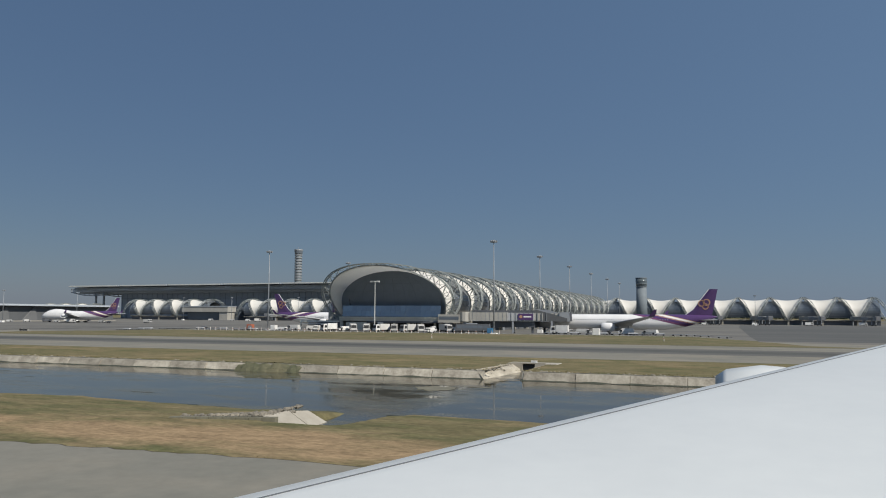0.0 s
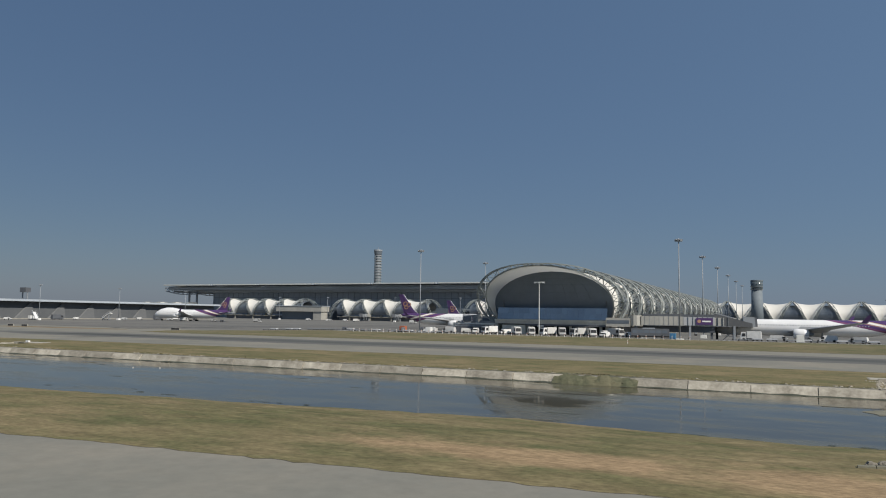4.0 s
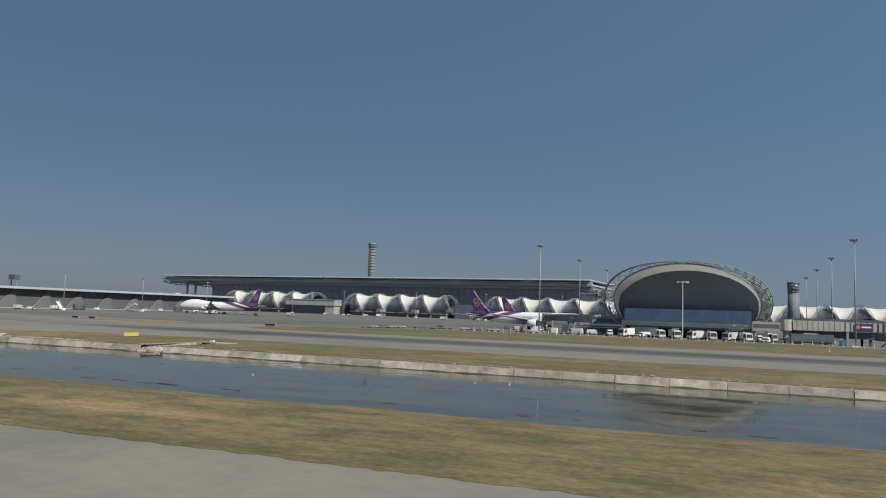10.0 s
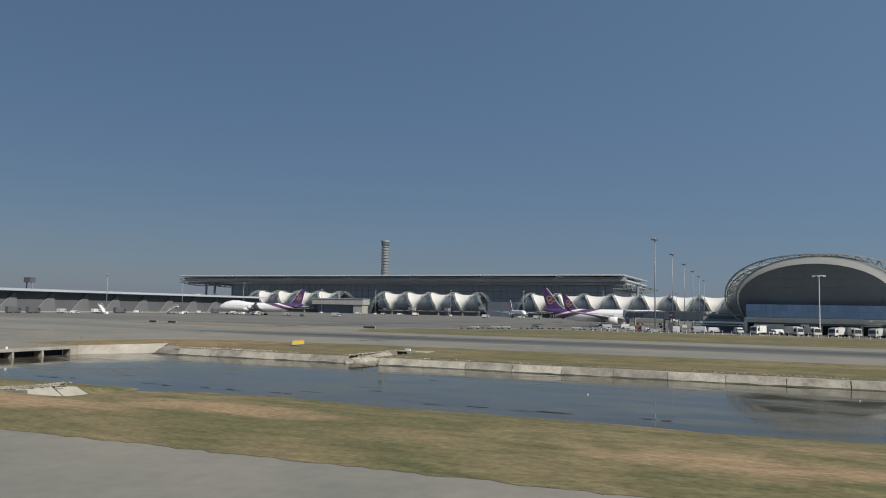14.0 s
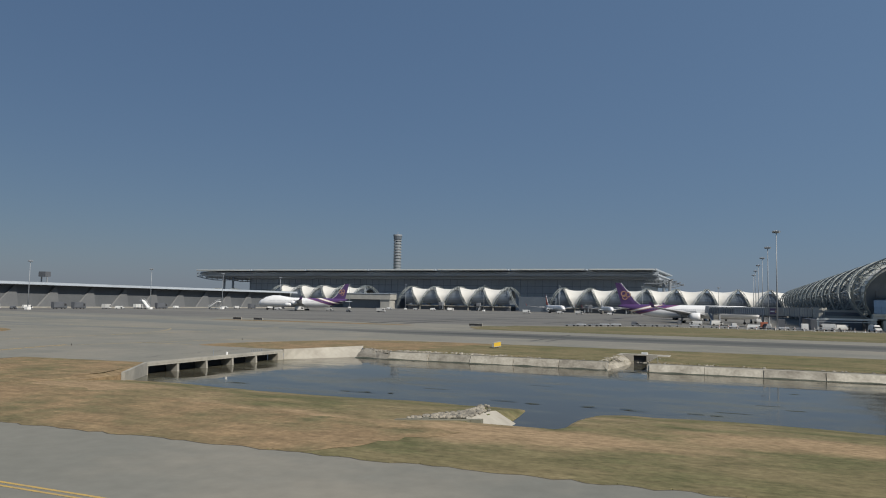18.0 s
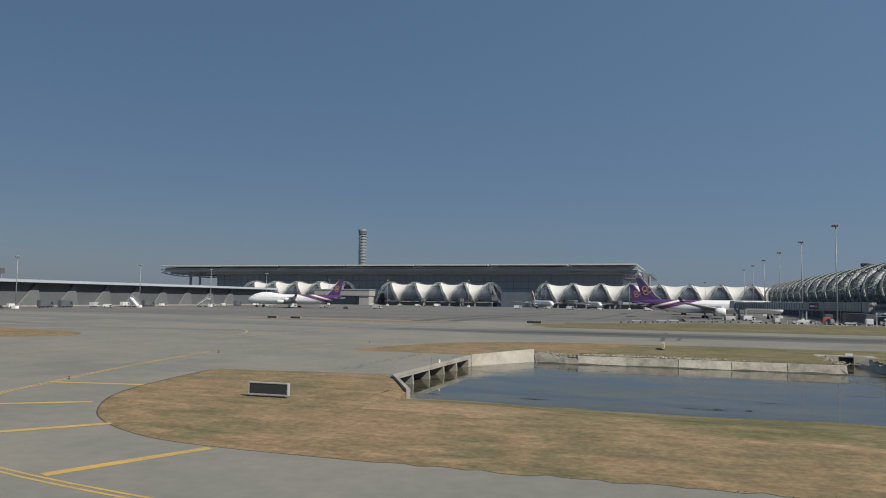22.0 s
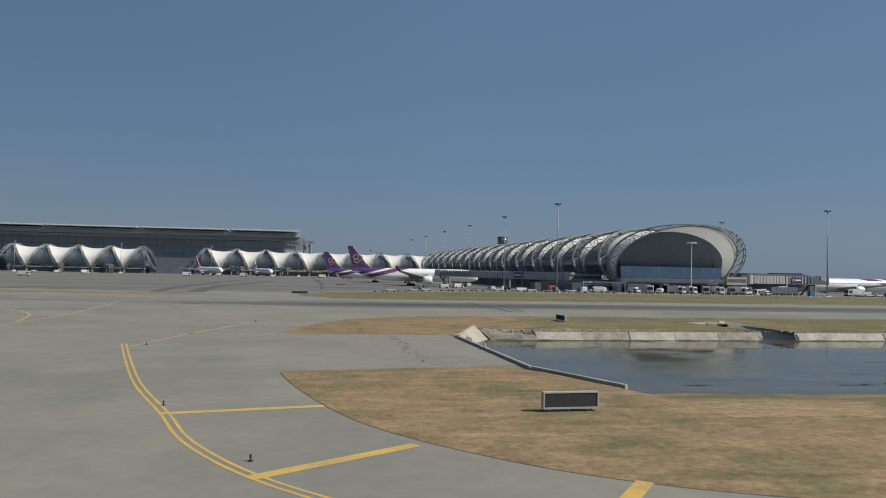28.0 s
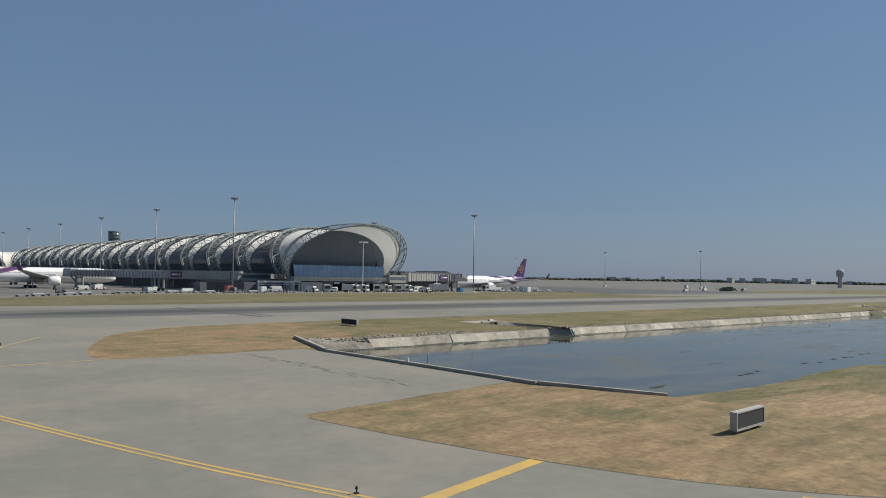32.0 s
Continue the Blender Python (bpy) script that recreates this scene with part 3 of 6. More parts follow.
# drain inlets on both banks: sloping aprons, side walls and a near-black box for the outlet's shade
def far_inlet(x0, x1, y0, y1):
    t = thing("drain_outlet", "pale concrete drain outlet with a dark square opening cut into the canal bank", "drain", group="drain outlets", kind="structure")
    m = (x0 + x1) / 2
    part("floor_slab", MB().add([(m - 1.1, y0 - 2.4, -1.9), (m + 1.1, y0 - 2.4, -1.9), (m + 1.1, y1, -1.7), (m - 1.1, y1, -1.7)], [(0, 1, 2, 3)]), M_MUD, t, "muddy channel floor")
    # the east slope gets paler concrete to brighten its face turned from the sun
    for a, b, o in ((x0, m - 1.0, -1.0), (x1, m + 1.0, 1.0)):
        ks = [k / 6 for k in range(7)]
        part("side_slope", MB().grid([[(a + o * 1.3 * (1 - k), y0 + 0.2 + (y1 - y0 - 0.2) * k, 0.05) for k in ks],
                                      [(a + o * 0.9 * (1 - k) + (b - a) * (0.3 + 0.4 * k) + rnd.uniform(-.1, .1), y0 - 0.6 + (y1 - y0 + 0.6) * k, -0.62 + rnd.uniform(-.08, .08)) for k in ks],
                                      [(b + o * 0.7 * (1 - k) ** 2, y0 - 1.5 + (y1 - y0 + 1.5) * k, -1.9 + 0.2 * k) for k in ks]]), M_SLAB if o < 0 else M_PALE, t)
    part("head_wall", MB().box(x0, y1, -2.0, m - 0.95, y1 + 0.4, 0.25).box(m + 0.95, y1, -2.0, x1, y1 + 0.4, 0.25).box(m - 0.95, y1, 0.08, m + 0.95, y1 + 0.4, 0.25), M_PALE, t)
    # solid near-black block: the shade inside the drain is put in as colour
    part("opening", MB().box(m - 0.95, y1 + 0.3, -2.0, m + 0.95, y1 + 2.0, 0.07), M_DARK, t, "drain opening with its shade as a near-black block")
    part("apron_pad", MB().box(x0 - 1.2, y1 + 0.4, -0.1, x1 + 1.8, y1 + 4.6, 0.07, (0.3, 0.0, -0.3, -0.3)), M_PALE, t, "flat concrete pad")
    part("marker", MB().box(m + 0.1, y1 + 1.0, 0.07, m + 1.0, y1 + 1.5, 0.5), M_WHITE, t, "small white marker block")
    mb = MB()
    for i in range(120):
        sx = x0 - 0.4 if i % 5 else x1 + 0.5
        stone(mb, sx + rnd.gauss(0, 0.6), rnd.uniform(y0 - 0.3, y1 - 1), -0.02, 0.05 + 0.15 * rnd.random() ** 1.5, rnd)
    ob = part("stones", mb, M_ROCK, t)
    ob["kind"] = "stuff"


far_inlet(*NOTCH[0])
far_inlet(*NOTCH[1])


def plate(mb, quad, thick):
    """A slab of that thickness under four corners."""
    mb.add(list(quad) + [(x, y, z - thick) for x, y, z in quad], [(0, 1, 2, 3), (7, 6, 5, 4), (0, 4, 5, 1), (1, 5, 6, 2), (2, 6, 7, 3), (3, 7, 4, 0)])
    return mb


def near_inlet(cx, head, spread):
    """Inlet channel through the near bank: concrete facing and a rubble field on one side, an edging on the other."""
    t = thing("rubble_ramp", "broken concrete facing with grey rubble beside an inlet channel of the canal", "ramp", group="rubble ramps", kind="structure")
    x, y = cx, head
    part("facing_slab", plate(MB(), [(x - 3.3, y + 0.9, 0.10), (x - 1.75, y + 1.3, -0.85), (x - 1.7, y + 4.6, -1.05), (x - 3.4, y + 4.4, 0.06)], 0.25), M_PALE, t, "tilted pale concrete slab")
    part("facing_slab", plate(MB(), [(x - 3.5, y + 4.7, 0.0), (x - 1.8, y + 4.95, -1.10), (x - 1.55, y + 7.9, -1.40), (x - 3.2, y + 7.0, -0.22)], 0.25), M_PALE, t, "tilted pale concrete slab")
    far = spread
    curb = MB()
    for k in range(8):
        a, b = k / 8, (k + 0.96) / 8
        p, q = (x - far + (far - 2.2) * a, y - 1.5 + 2.5 * a), (x - far + (far - 2.2) * b, y - 1.5 + 2.5 * b)
        plate(curb, [(p[0], p[1] - 0.22, 0.06), (q[0], q[1] - 0.22, 0.05), (q[0], q[1] + 0.2, 0.07), (p[0], p[1] + 0.2, 0.06)], 0.5)
    part("curb", curb, M_SILT, t, "low stained concrete curb")
    line = [(x + 1.5 + 1.3 * k / 10, y + 0.2 + 5.4 * k / 10) for k in range(11)]
    part("edging", MB().grid([[(a + d, b, bank_z(a + 0.5 * d, b) + h) for a, b in line] for d, h in ((0.0, -0.2), (0.05, 0.1), (0.55, 0.14), (0.65, -0.2))]), M_SLAB, t, "pale edging of the channel")
    bed = MB()
    bed.grid([[(x - far + 0.4 + (far - 3.6) * k / 8, y - 1.1 + 2.2 * k / 8, 0.06) for k in range(9)],
              [(x - far + 0.4 + (far - 3.7) * k / 8, y - 0.9 + 7.4 * k / 8, 0.05 + bank_z(x - far + 0.4 + (far - 3.7) * k / 8, y - 0.9 + 7.4 * k / 8) * 0.6) for k in range(9)]])
    part("rubble_bed", bed, M_SILT, t, "grey gravel under the rubble")
    mb = MB()
    for i in range(330):
        u = rnd.random() ** 0.6
        v = rnd.random()
        sx = x - far + 0.4 + (far - 3.7) * u
        sy = y - 1.0 + 2.2 * u + 5.0 * u * v
        stone(mb, sx, sy, 0.06 + 0.6 * min(0, bank_z(sx, sy)) * v, 0.06 + 0.2 * rnd.random() ** 1.6, rnd)
    for i in range(24):
        k = i / 23
        stone(mb, x - 3.7 - 0.5 * rnd.random(), y + 1.0 + 6 * k, 0.08, rnd.uniform(0.14, 0.3), rnd)
    ob = part("rubble", mb, M_ROCK, t, "grey rubble stones")
    ob["kind"] = "stuff"


near_inlet(*CHANNELS[0], 9.4)
near_inlet(*CHANNELS[1], 7.2)

# culvert that carries the taxiway over the canal
def culvert():
    t = thing("culvert", "concrete culvert head wall with five dark openings over the canal", "culvert", kind="structure")
    x = CX0
    w0, piers, w1 = 81.8, (86.6, 91.7, 96.8, 101.9), 107.0
    part("head_beam", MB().box(x - 0.4, w0 - 0.2, -0.2, x, 108.4, 0.26, (0.03, 0, -0.05, 0)), M_CONC, t)
    for y in piers:
        part("pier_wall", MB().box(x - 1.7, y - 0.16, -2.6, x + 0.16, y + 0.16, -0.2, (0, 0, -0.2, 0)), M_CONC, t)
    part("abutment", MB().box(x - 1.7, w0 - 0.6, -2.6, x - 0.02, w0, -0.2), M_CONC, t)
    # one near-black block behind the piers paints the culvert's inner shade
    part("opening", MB().box(x - 2.6, w0, -2.6, x - 1.75, w1, -0.2), M_DARK, t, "culvert openings with their shade as a near-black block")
    part("plain_wall", MB().box(x - 1.7, w1, -2.6, x - 0.01, 108.4, -0.2), M_PALE, t)
    part("wing_wall", MB().add([(x + 0.05, w0 - 0.2, -2.4), (x + 4.25, 74.1, -2.0), (x + 4.25, 74.1, -0.02), (x + 0.05, w0 - 0.2, 0.28),
                               (x - 0.24, w0 - 0.3, -2.4), (x + 3.97, 73.9, -2.0), (x + 3.97, 73.9, -0.02), (x - 0.24, w0 - 0.3, 0.28)],
                              [(0, 1, 2, 3), (3, 2, 6, 7), (1, 5, 6, 2), (4, 7, 6, 5), (0, 3, 7, 4)]), M_CONC, t)
    rows = []
    for k in range(9):
        u = k / 8
        top = Vector((x + 0.02 + 5.3 * u, 108.4 + 14.8 * u, 0.32))
        low = Vector((x + 0.06 + 6.8 * u, 108.4 + 7.8 * u, -2.4 + 0.2 * u))
        rows.append([low, low.lerp(top, 0.5), top, top + Vector((-0.32, 0.14, 0)), top + Vector((-0.32, 0.14, -0.5))])
    part("far_wing_wall", MB().grid(rows).add(rows[-1] + [Vector((x + 5.2, 122.6, -2.2))], [(0, 1, 2, 3, 4, 5)]), M_PALE, t, "pale warped wing wall")
    part("post", MB().beam((x - 0.3, 93.2, 0.3), (x - 0.3, 93.2, 1.05), 0.05, 6), M_GSTEEL, t)
    part("marker", MB().box(x - 0.3, 95.7, 0.26, x - 0.22, 96.05, 0.6), M_WHITE, t, "small white marker plate")
    for k in range(6):
        part("rail_stub", MB().box(x - 0.35, 101.2 + 0.45 * k, 0.3, x - 0.28, 101.26 + 0.45 * k, 0.62), M_GSTEEL, t)


culvert()

# rubble slope and grass between the far wing wall and the slabs
rows = [[(-246.7 + 0.97 * k, 122.9 - 0.56 * k, 0.03) for k in range(8)], [(-246.2 + 0.9 * k, 120.2 - 0.3 * k, -0.55 + rnd.uniform(-.1, .1)) for k in range(8)],
        [(-245.4 + 0.8 * k, 117.2 - 0.05 * k, -1.7) for k in range(8)]]
solid("bank_corner", MB().grid(rows), M_SLAB, "stained sloping slab at the corner of the canal", "bank", kind="structure")
solid("corner_fill", MB().add([(CX0, 108.4, 0), (-246.95, 123.3, 0), (-246.95, 124, 0), (CX0, 124, 0), (-239.9, 119.0, 0), (-239.9, 124, 0)], [(0, 1, 2, 3), (1, 4, 5, 2)]), M_ISLAND,
      "dry grass behind the far wing wall", "bank", kind="structure")
mb = MB()
for i in range(120):
    u, v = rnd.random(), rnd.random() * 0.36
    stone(mb, -246.4 + 6.4 * u, 122.9 - 3.8 * u - 4.4 * v * (1 - 0.5 * u), 0.03 - 1.1 * v, 0.06 + 0.2 * rnd.random() ** 1.8, rnd)
solid("corner_rubble", mb, M_ROCK, "grey rubble at the corner of the canal", "stones", kind="stuff")
fill = [(CX0, 60.0, 0.0), (CX0, 81.6, 0.0), (CX0 + 3.9, 74.0, -0.3), (CX0 + 5.2, 68.0, -0.2), (CX0 + 5.6, 60.0, 0.0)]
solid("bank_fill", MB().add(fill + [(x, y, -2.4) for x, y, z in fill], [tuple(range(5))] + [(i, i + 5, (i + 1) % 5 + 5, (i + 1) % 5) for i in range(5)]), M_ISLAND,
      "grassy fill behind the culvert wing wall", "bank", kind="structure")

# pavement of taxiways and apron, with ragged grass edges
edge = jag((640, 50.5), (-30, 55.2), 1.6, 0.16) + jag((-30, 55.2), (-110, 49.6), 0.8, .24) + jag((-110, 49.6), (-240, 47.6), 0.7, 0.24)
islA = smooth_line([(-240, 47.6), (-249, 48.0), (-254.5, 49.4), (-259.9, 52.8), (-264.0, 57.4), (-266.8, 62.0), (-268.6, 67.0), (-270.3, 74.0), (-271.4, 80.6)], 5)
islA2 = jag((-271.2, 81.6), (-254.6, 83.6), 1.0, 0.12) + [(-252.7, 83.6), (-252.7, 111.8)]
islB = jag((-252.7, 111.8), (-270.6, 112.2), 1.0, 0.12) + smooth_line([(-271.6, 113.2), (-271.4, 118.0), (-268.2, 127.0), (-263.0, 137.6), (-255.0, 144.8), (-246.0, 147.6), (-232.0, 148.6)], 5)
far_edge = jag((-230, 148.8), (640, 154.0), 2.4, 0.18)
outline = edge + islA + islA2 + islB + far_edge + [(640, 154), (640, 216), (230, 216), (190, 240), (185, 1000), (-1700, 1000), (-1700, -140), (640, -140)]
flat("taxiway", outline, 0.025, M_PAVE, "pale grey concrete taxiway with ragged grass edges", "taxiway", 0.05)
def lane(name, z, x1, near, far, tip, material, label):
    """A long strip along the far taxiway that narrows to a point."""
    mid = (near + far) / 2
    flat(name, jag((640, near + 1), (-226, near), 5, 0.3) + smooth_line([(-226, near), ((x1 - 226) / 2, near + 0.8), (x1, mid + tip)], 4)[:-1]
         + smooth_line([(x1, mid + tip), ((x1 - 226) / 2, far + 1.0), (-226, far)], 4)[:-1] + jag((-226, far), (640, far + 1), 5, 0.3) + [(640, far + 1)], z, material, label, "asphalt strip")


lane("taxiway_centre", 0.029, -300, 173.5, 198.0, 2.0, M_LANE, "wide grey asphalt lane along the far taxiway")
lane("taxiway_shoulder", 0.033, -282, 181.0, 190.5, -3.0, M_ASPH, "dark worn asphalt strip along the far taxiway")
flat("grass_verge", smooth_line([(-236, 216.0), (-254, 217.5), (-264, 226), (-269.5, 240), (-268, 250)], 4) + jag((-268, 250), (-236, 258), 2, .2) + jag((-236, 258), (-4, 262), 2, .2) + [(-4, 262), (6, 250), (12, 230), (30, 219)] + jag((30, 219), (-236, 216.0), 2, 0.2),
     0.05, M_VERGE, "strip of dry grass between taxiway and apron", "grass strip", 0.04)
def ease(t):
    t = min(1, max(0, t))
    return t * t * (3 - 2 * t)


def terrace(x, y):
    """Height of the low terrace before the concourse end over the taxiway."""
    back = 1 - ease((y - 293) / 5) if -166 < x < -96 else 1 - ease((y - 278) / 10)
    return 1.05 * ease((y - 218) / 44) * ease((x + 262) / 55) * ease((4 - x) / 24) * back


def terrace_sheet(name, y0, y1, material, label, category):
    xs = [-262 + 4 * i for i in range(67)]
    n = int((y1 - y0) / 2)
    rows = [[(x, y0 + (y1 - y0) * k / n, 0.052 + terrace(x, y0 + (y1 - y0) * k / n)) for x in xs] for k in range(n + 1)]
    solid(name, MB().grid(rows), material, label, category, kind="structure")


terrace_sheet("verge_slope", 218, 264, M_VERGE, "gently rising dry grass verge before the concourse", "grass slope")
terrace_sheet("service_road", 264, 299, M_APRON, "raised grey service road along the concourse end", "service road")
flat("grass_island", smooth_line([(-700, 108), (-430, 112), (-345, 112.5), (-330.0, 119), (-331, 126), (-342, 134), (-370, 139), (-430, 143), (-700, 146)], 4),
     0.05, M_ISLAND, "dry straw-coloured grass island on the pavement", "grass island", 0.04)
flat("grass_patch", smooth_line([(-362, 229), (-340, 230.5), (-300, 234), (-288, 237), (-300, 241), (-340, 241), (-362, 237)], 4),
     0.045, M_ISLAND, "small patch of dry grass on the apron", "grass patch", 0.03)
flat("dry_grass_tip", islA[6:] + islA2[:-2] + [(-252.9, 83.5), (-252.7, 81.6), (-251.2, 77.6), (-249.2, 72.6), (-248.9, 66)] + jag((-250.8, 63.2), (-206, 57.5), 0.9, 0.7) + jag((-206, 57.5), (-212, 47.6), 0.9, 0.5) + [(-212, 46.6), (-240, 46.2)],
     0.012, M_ISLAND, "dry straw-coloured grass around the taxiway corner", "grass", 0.0)
flat("dry_grass_corner", islB + [(-236, 140), (-238, 124), (-250.4, 121.5)], 0.012, M_ISLAND, "dry straw-coloured grass tip beside the culvert", "grass", 0.0)
flat("apron", [(-1100, 1000), (-1100, 262), (-600, 258), (-300, 262), (-268, 258.6), (0, 258.6), (20, 248), (188, 244), (183, 1000)], 0.036, M_APRON, "grey concrete apron with dark tyre stains", "apron")
flat("apron_asphalt", [(4, 560), (1.4, 262), (24, 262), (184, 262), (184, 700), (8, 700)], 0.041, M_ASPHALT, "dark asphalt area beside the concrete apron", "asphalt")
flat("far_apron", [(190, 300), (2400, 420), (2400, 1500), (190, 1500)], 0.022, M_APRON, "wide grey pavement of the distant apron", "apron")
mb = MB()
line = [(-236 + 4 * k, 264.6) for k in range(58)]
mb.grid([[(x, y, 0.062 + terrace(x, y)) for x, y in line], [(x, y + 0.7, 0.062 + terrace(x, y + 0.7)) for x, y in line]])
solid("apron_edge_line", mb, M_WHITE, "faded white line along the apron edge", "marking", kind="structure")

# narrow dark strip where the near grass meets the pavement: soil gap with its shadow painted in
mb = MB()
strip(mb, [(x, y + 0.03) for x, y in edge if x < 60] + islA, 0.09, 0.031)
solid("soil_gap_shade", mb, M_MUD, "dark strip for the soil gap and its shade along the pavement edge", "soil", kind="structure")

# silt bar, algae and litter on the water
def blotch(mb, x, y, rx, ry, z, rnd, n=14):
    mb.add([(x + rx * math.cos(2 * math.pi * i / n) * rnd.uniform(0.6, 1.2), y + ry * math.sin(2 * math.pi * i / n) * rnd.uniform(0.6, 1.2), z) for i in range(n)], [tuple(range(n))])


mb = MB()
blotch(mb, -39.8, 103.6, 3.0, 2.6, WZ + 0.03, rnd, 30)
blotch(mb, -35.5, 106.8, 1.6, 0.6, WZ + 0.028, rnd)
blotch(mb, -44.6, 107.5, 1.5, 0.7, WZ + 0.029, rnd)
solid("silt_bar", mb, M_SILT, "pale silt bar showing above the canal water", "silt", kind="stuff")
mb = MB()
for i in range(26):
    x = rnd.uniform(-248, 40)
    y = 79 + 36 * rnd.random() ** 0.7
    blotch(mb, x, y, rnd.uniform(0.3, 1.8), rnd.uniform(0.08, 0.3), WZ + 0.008 + i * 0.0001, rnd)
for i in range(240):
    blotch(mb, rnd.uniform(-248, 40), rnd.choice((117.0, 116.6, 80.3 if i % 3 else 116.9)) + rnd.uniform(-0.5, 0.3), rnd.uniform(0.3, 1.6), rnd.uniform(0.08, 0.3), WZ + 0.03 + i * 0.0001, rnd)
solid("floating_algae", mb, M_ALGA, "dark green algae streaks floating on the canal", "algae", kind="stuff")
mb = MB()
for x, y in ((-136.0, 106.0), (-140, 104.5), (-166, 95)):
    stone(mb, x, y, WZ + 0.05, 0.11, rnd)
solid("floating_litter", mb, M_WHITE, "small white litter floating on the water", "litter", kind="stuff")
rows = []
for k, (y, z) in enumerate(((CY1 + 1.5, 0.03), (CY1 + 0.1, -0.02), (CY1 - 0.9, -0.75), (CY1 - 2.0, -1.6))):
    rows.append([(-77.6 + i * 0.7, y + rnd.uniform(-.15, .15) - 0.4 * math.sin(math.pi * i / 16) * (k > 1), z + rnd.uniform(-.06, .06)) for i in range(17)])
solid("bank_breach", MB().grid(rows), M_REED, "grassy breach in the concrete canal bank", "bank", kind="structure")

# grass tufts along ragged edges and banks
def tufts():
    rt = random.Random(21)
    mb = MB()

    def tuft(x, y, z, s, mb):
        for k in range(4):
            a = rt.uniform(0, 6.28)
            dx, dy = math.cos(a) * s * 0.5, math.sin(a) * s * 0.5
            mb.add([(x - dy * 0.4, y + dx * 0.4, z), (x + dy * 0.4, y - dx * 0.4, z), (x + dx, y + dy, z + s * rt.uniform(0.25, 0.5))], [(0, 1, 2)])
    line = edge[::1]
    for a, b in zip(line, line[1:]):
        if a[0] > 30 or a[0] < -240:
            continue
        for k in range(3):
            t = rt.random()
            tuft(a[0] + (b[0] - a[0]) * t, a[1] + (b[1] - a[1]) * t + rt.uniform(0.0, 0.4), 0.0, rt.uniform(0.04, 0.13), mb)
    for a, b in zip(islA + islA2[:-2], (islA + islA2)[1:]):
        n = max(2, int(math.dist(a, b) * 3))
        for k in range(n):
            t = rt.random()
            tuft(a[0] + (b[0] - a[0]) * t + rt.uniform(0, .4), a[1] + (b[1] - a[1]) * t + rt.uniform(-0.1, 0.3), 0.02, rt.uniform(0.03, 0.1), mb)
    for k in range(1600):
        x = rt.uniform(-239, 20)
        tuft(x, CY1 + 0.6 + rt.expovariate(1.0), 0.0, rt.uniform(0.08, 0.3), mb)
    solid("grass_tufts", mb, M_TUFT, "dry grass tufts along pavement edges and canal banks", "grass", kind="stuff")
    mb = MB()
    for k in range(700):
        x = rt.gauss(-72.2, 1.9)
        b = rt.random()
        tuft(x, CY1 - 1.1 + 2.2 * b, -0.85 + 0.9 * b, rt.uniform(0.12, 0.42), mb)
    solid("reeds", mb, M_REED, "dark green reeds growing in the bank breach", "reeds", kind="stuff")


tufts()

# tyre streaks, patches and cracks on the pavement
mb = MB()
for k in range(34):
    x0, y0 = rnd.uniform(-520, -150), rnd.uniform(262, 420)
    L, a = rnd.uniform(30, 130), rnd.uniform(-0.25, 0.35)
    strip(mb, [(x0 + i * L / 6 * math.cos(a), y0 + i * L / 6 * math.sin(a) + 3 * math.sin(i * 0.5)) for i in range(7)], rnd.uniform(0.5, 2.6), 0.040 + k * 0.0002)
for k, (pts, w) in enumerate((([(-309.6, 248.5), (-311, 300), (-309, 345), (-304, 420), (-298, 486)], 4.0), ([(-298.8, 250), (-300, 290), (-298, 333), (-290, 390), (-283, 440)], 5.0), ([(-292.7, 179.4), (-289, 180.2), (-286.2, 179.7)], 1.4),
                            ([(-226.3, 179), (-227.1, 164.8)], 0.7), ([(-300, 250), (-330, 262), (-380, 268)], 3.5), ([(-262, 262), (-258, 400), (-256, 700)], 1.6))):
    strip(mb, pts, w, 0.049 + k * 0.0003)
solid("tyre_marks", mb, M_RUBMARK, "dark rubber streaks on the apron concrete", "tyre marks", kind="stuff")
mb = MB()
for k, (x0, y0, L, a, w) in enumerate(((-280, 181, 300, 3.02, 7), (-262, 186, 420, 3.06, 4), (-330, 196, 500, 2.98, 9), (-300, 158, 260, 3.2, 6), (-420, 205, 400, 2.9, 6), (-282, 206, 160, 3.1, 4),
                                     (-360, 160, 300, 3.08, 5), (-310, 84, 220, 3.3, 5), (-300, 70, 160, 3.5, 4), (-330, 95, 240, 3.22, 7), (-300, 244, 240, 3.0, 6), (-420, 250, 260, 2.95, 9)  )):
    pts = [(x0 + L * i / 9 * math.cos(a), y0 + L * i / 9 * math.sin(a) + 5 * math.sin(i * 0.45 + k)) for i in range(10)]
    for j in range(2):
        m = MB()
        strip(m, smooth_line(pts[j:10 - j], 3), w * (1 - 0.45 * j), 0.0285 + k * 0.0002 + j * 0.0001)
        mb.add(m.v, m.f)
solid("pavement_stains", mb, M_STAIN, "broad greenish-grey stains worn along the taxi lanes", "stains", kind="stuff")
mb = MB()
for k in range(26):
    x0, y0 = rnd.uniform(-260.6, -259.2), 86 + k * 0.95 + rnd.uniform(-.4, .4)
    strip(mb, [(x0, y0), (x0 + rnd.uniform(-.3, .3), y0 + rnd.uniform(.6, 1.6))], rnd.uniform(0.05, 0.2), 0.033)
solid("pavement_cracks", mb, M_RUBMARK, "dark tar-filled cracks in the pavement", "cracks", kind="stuff")

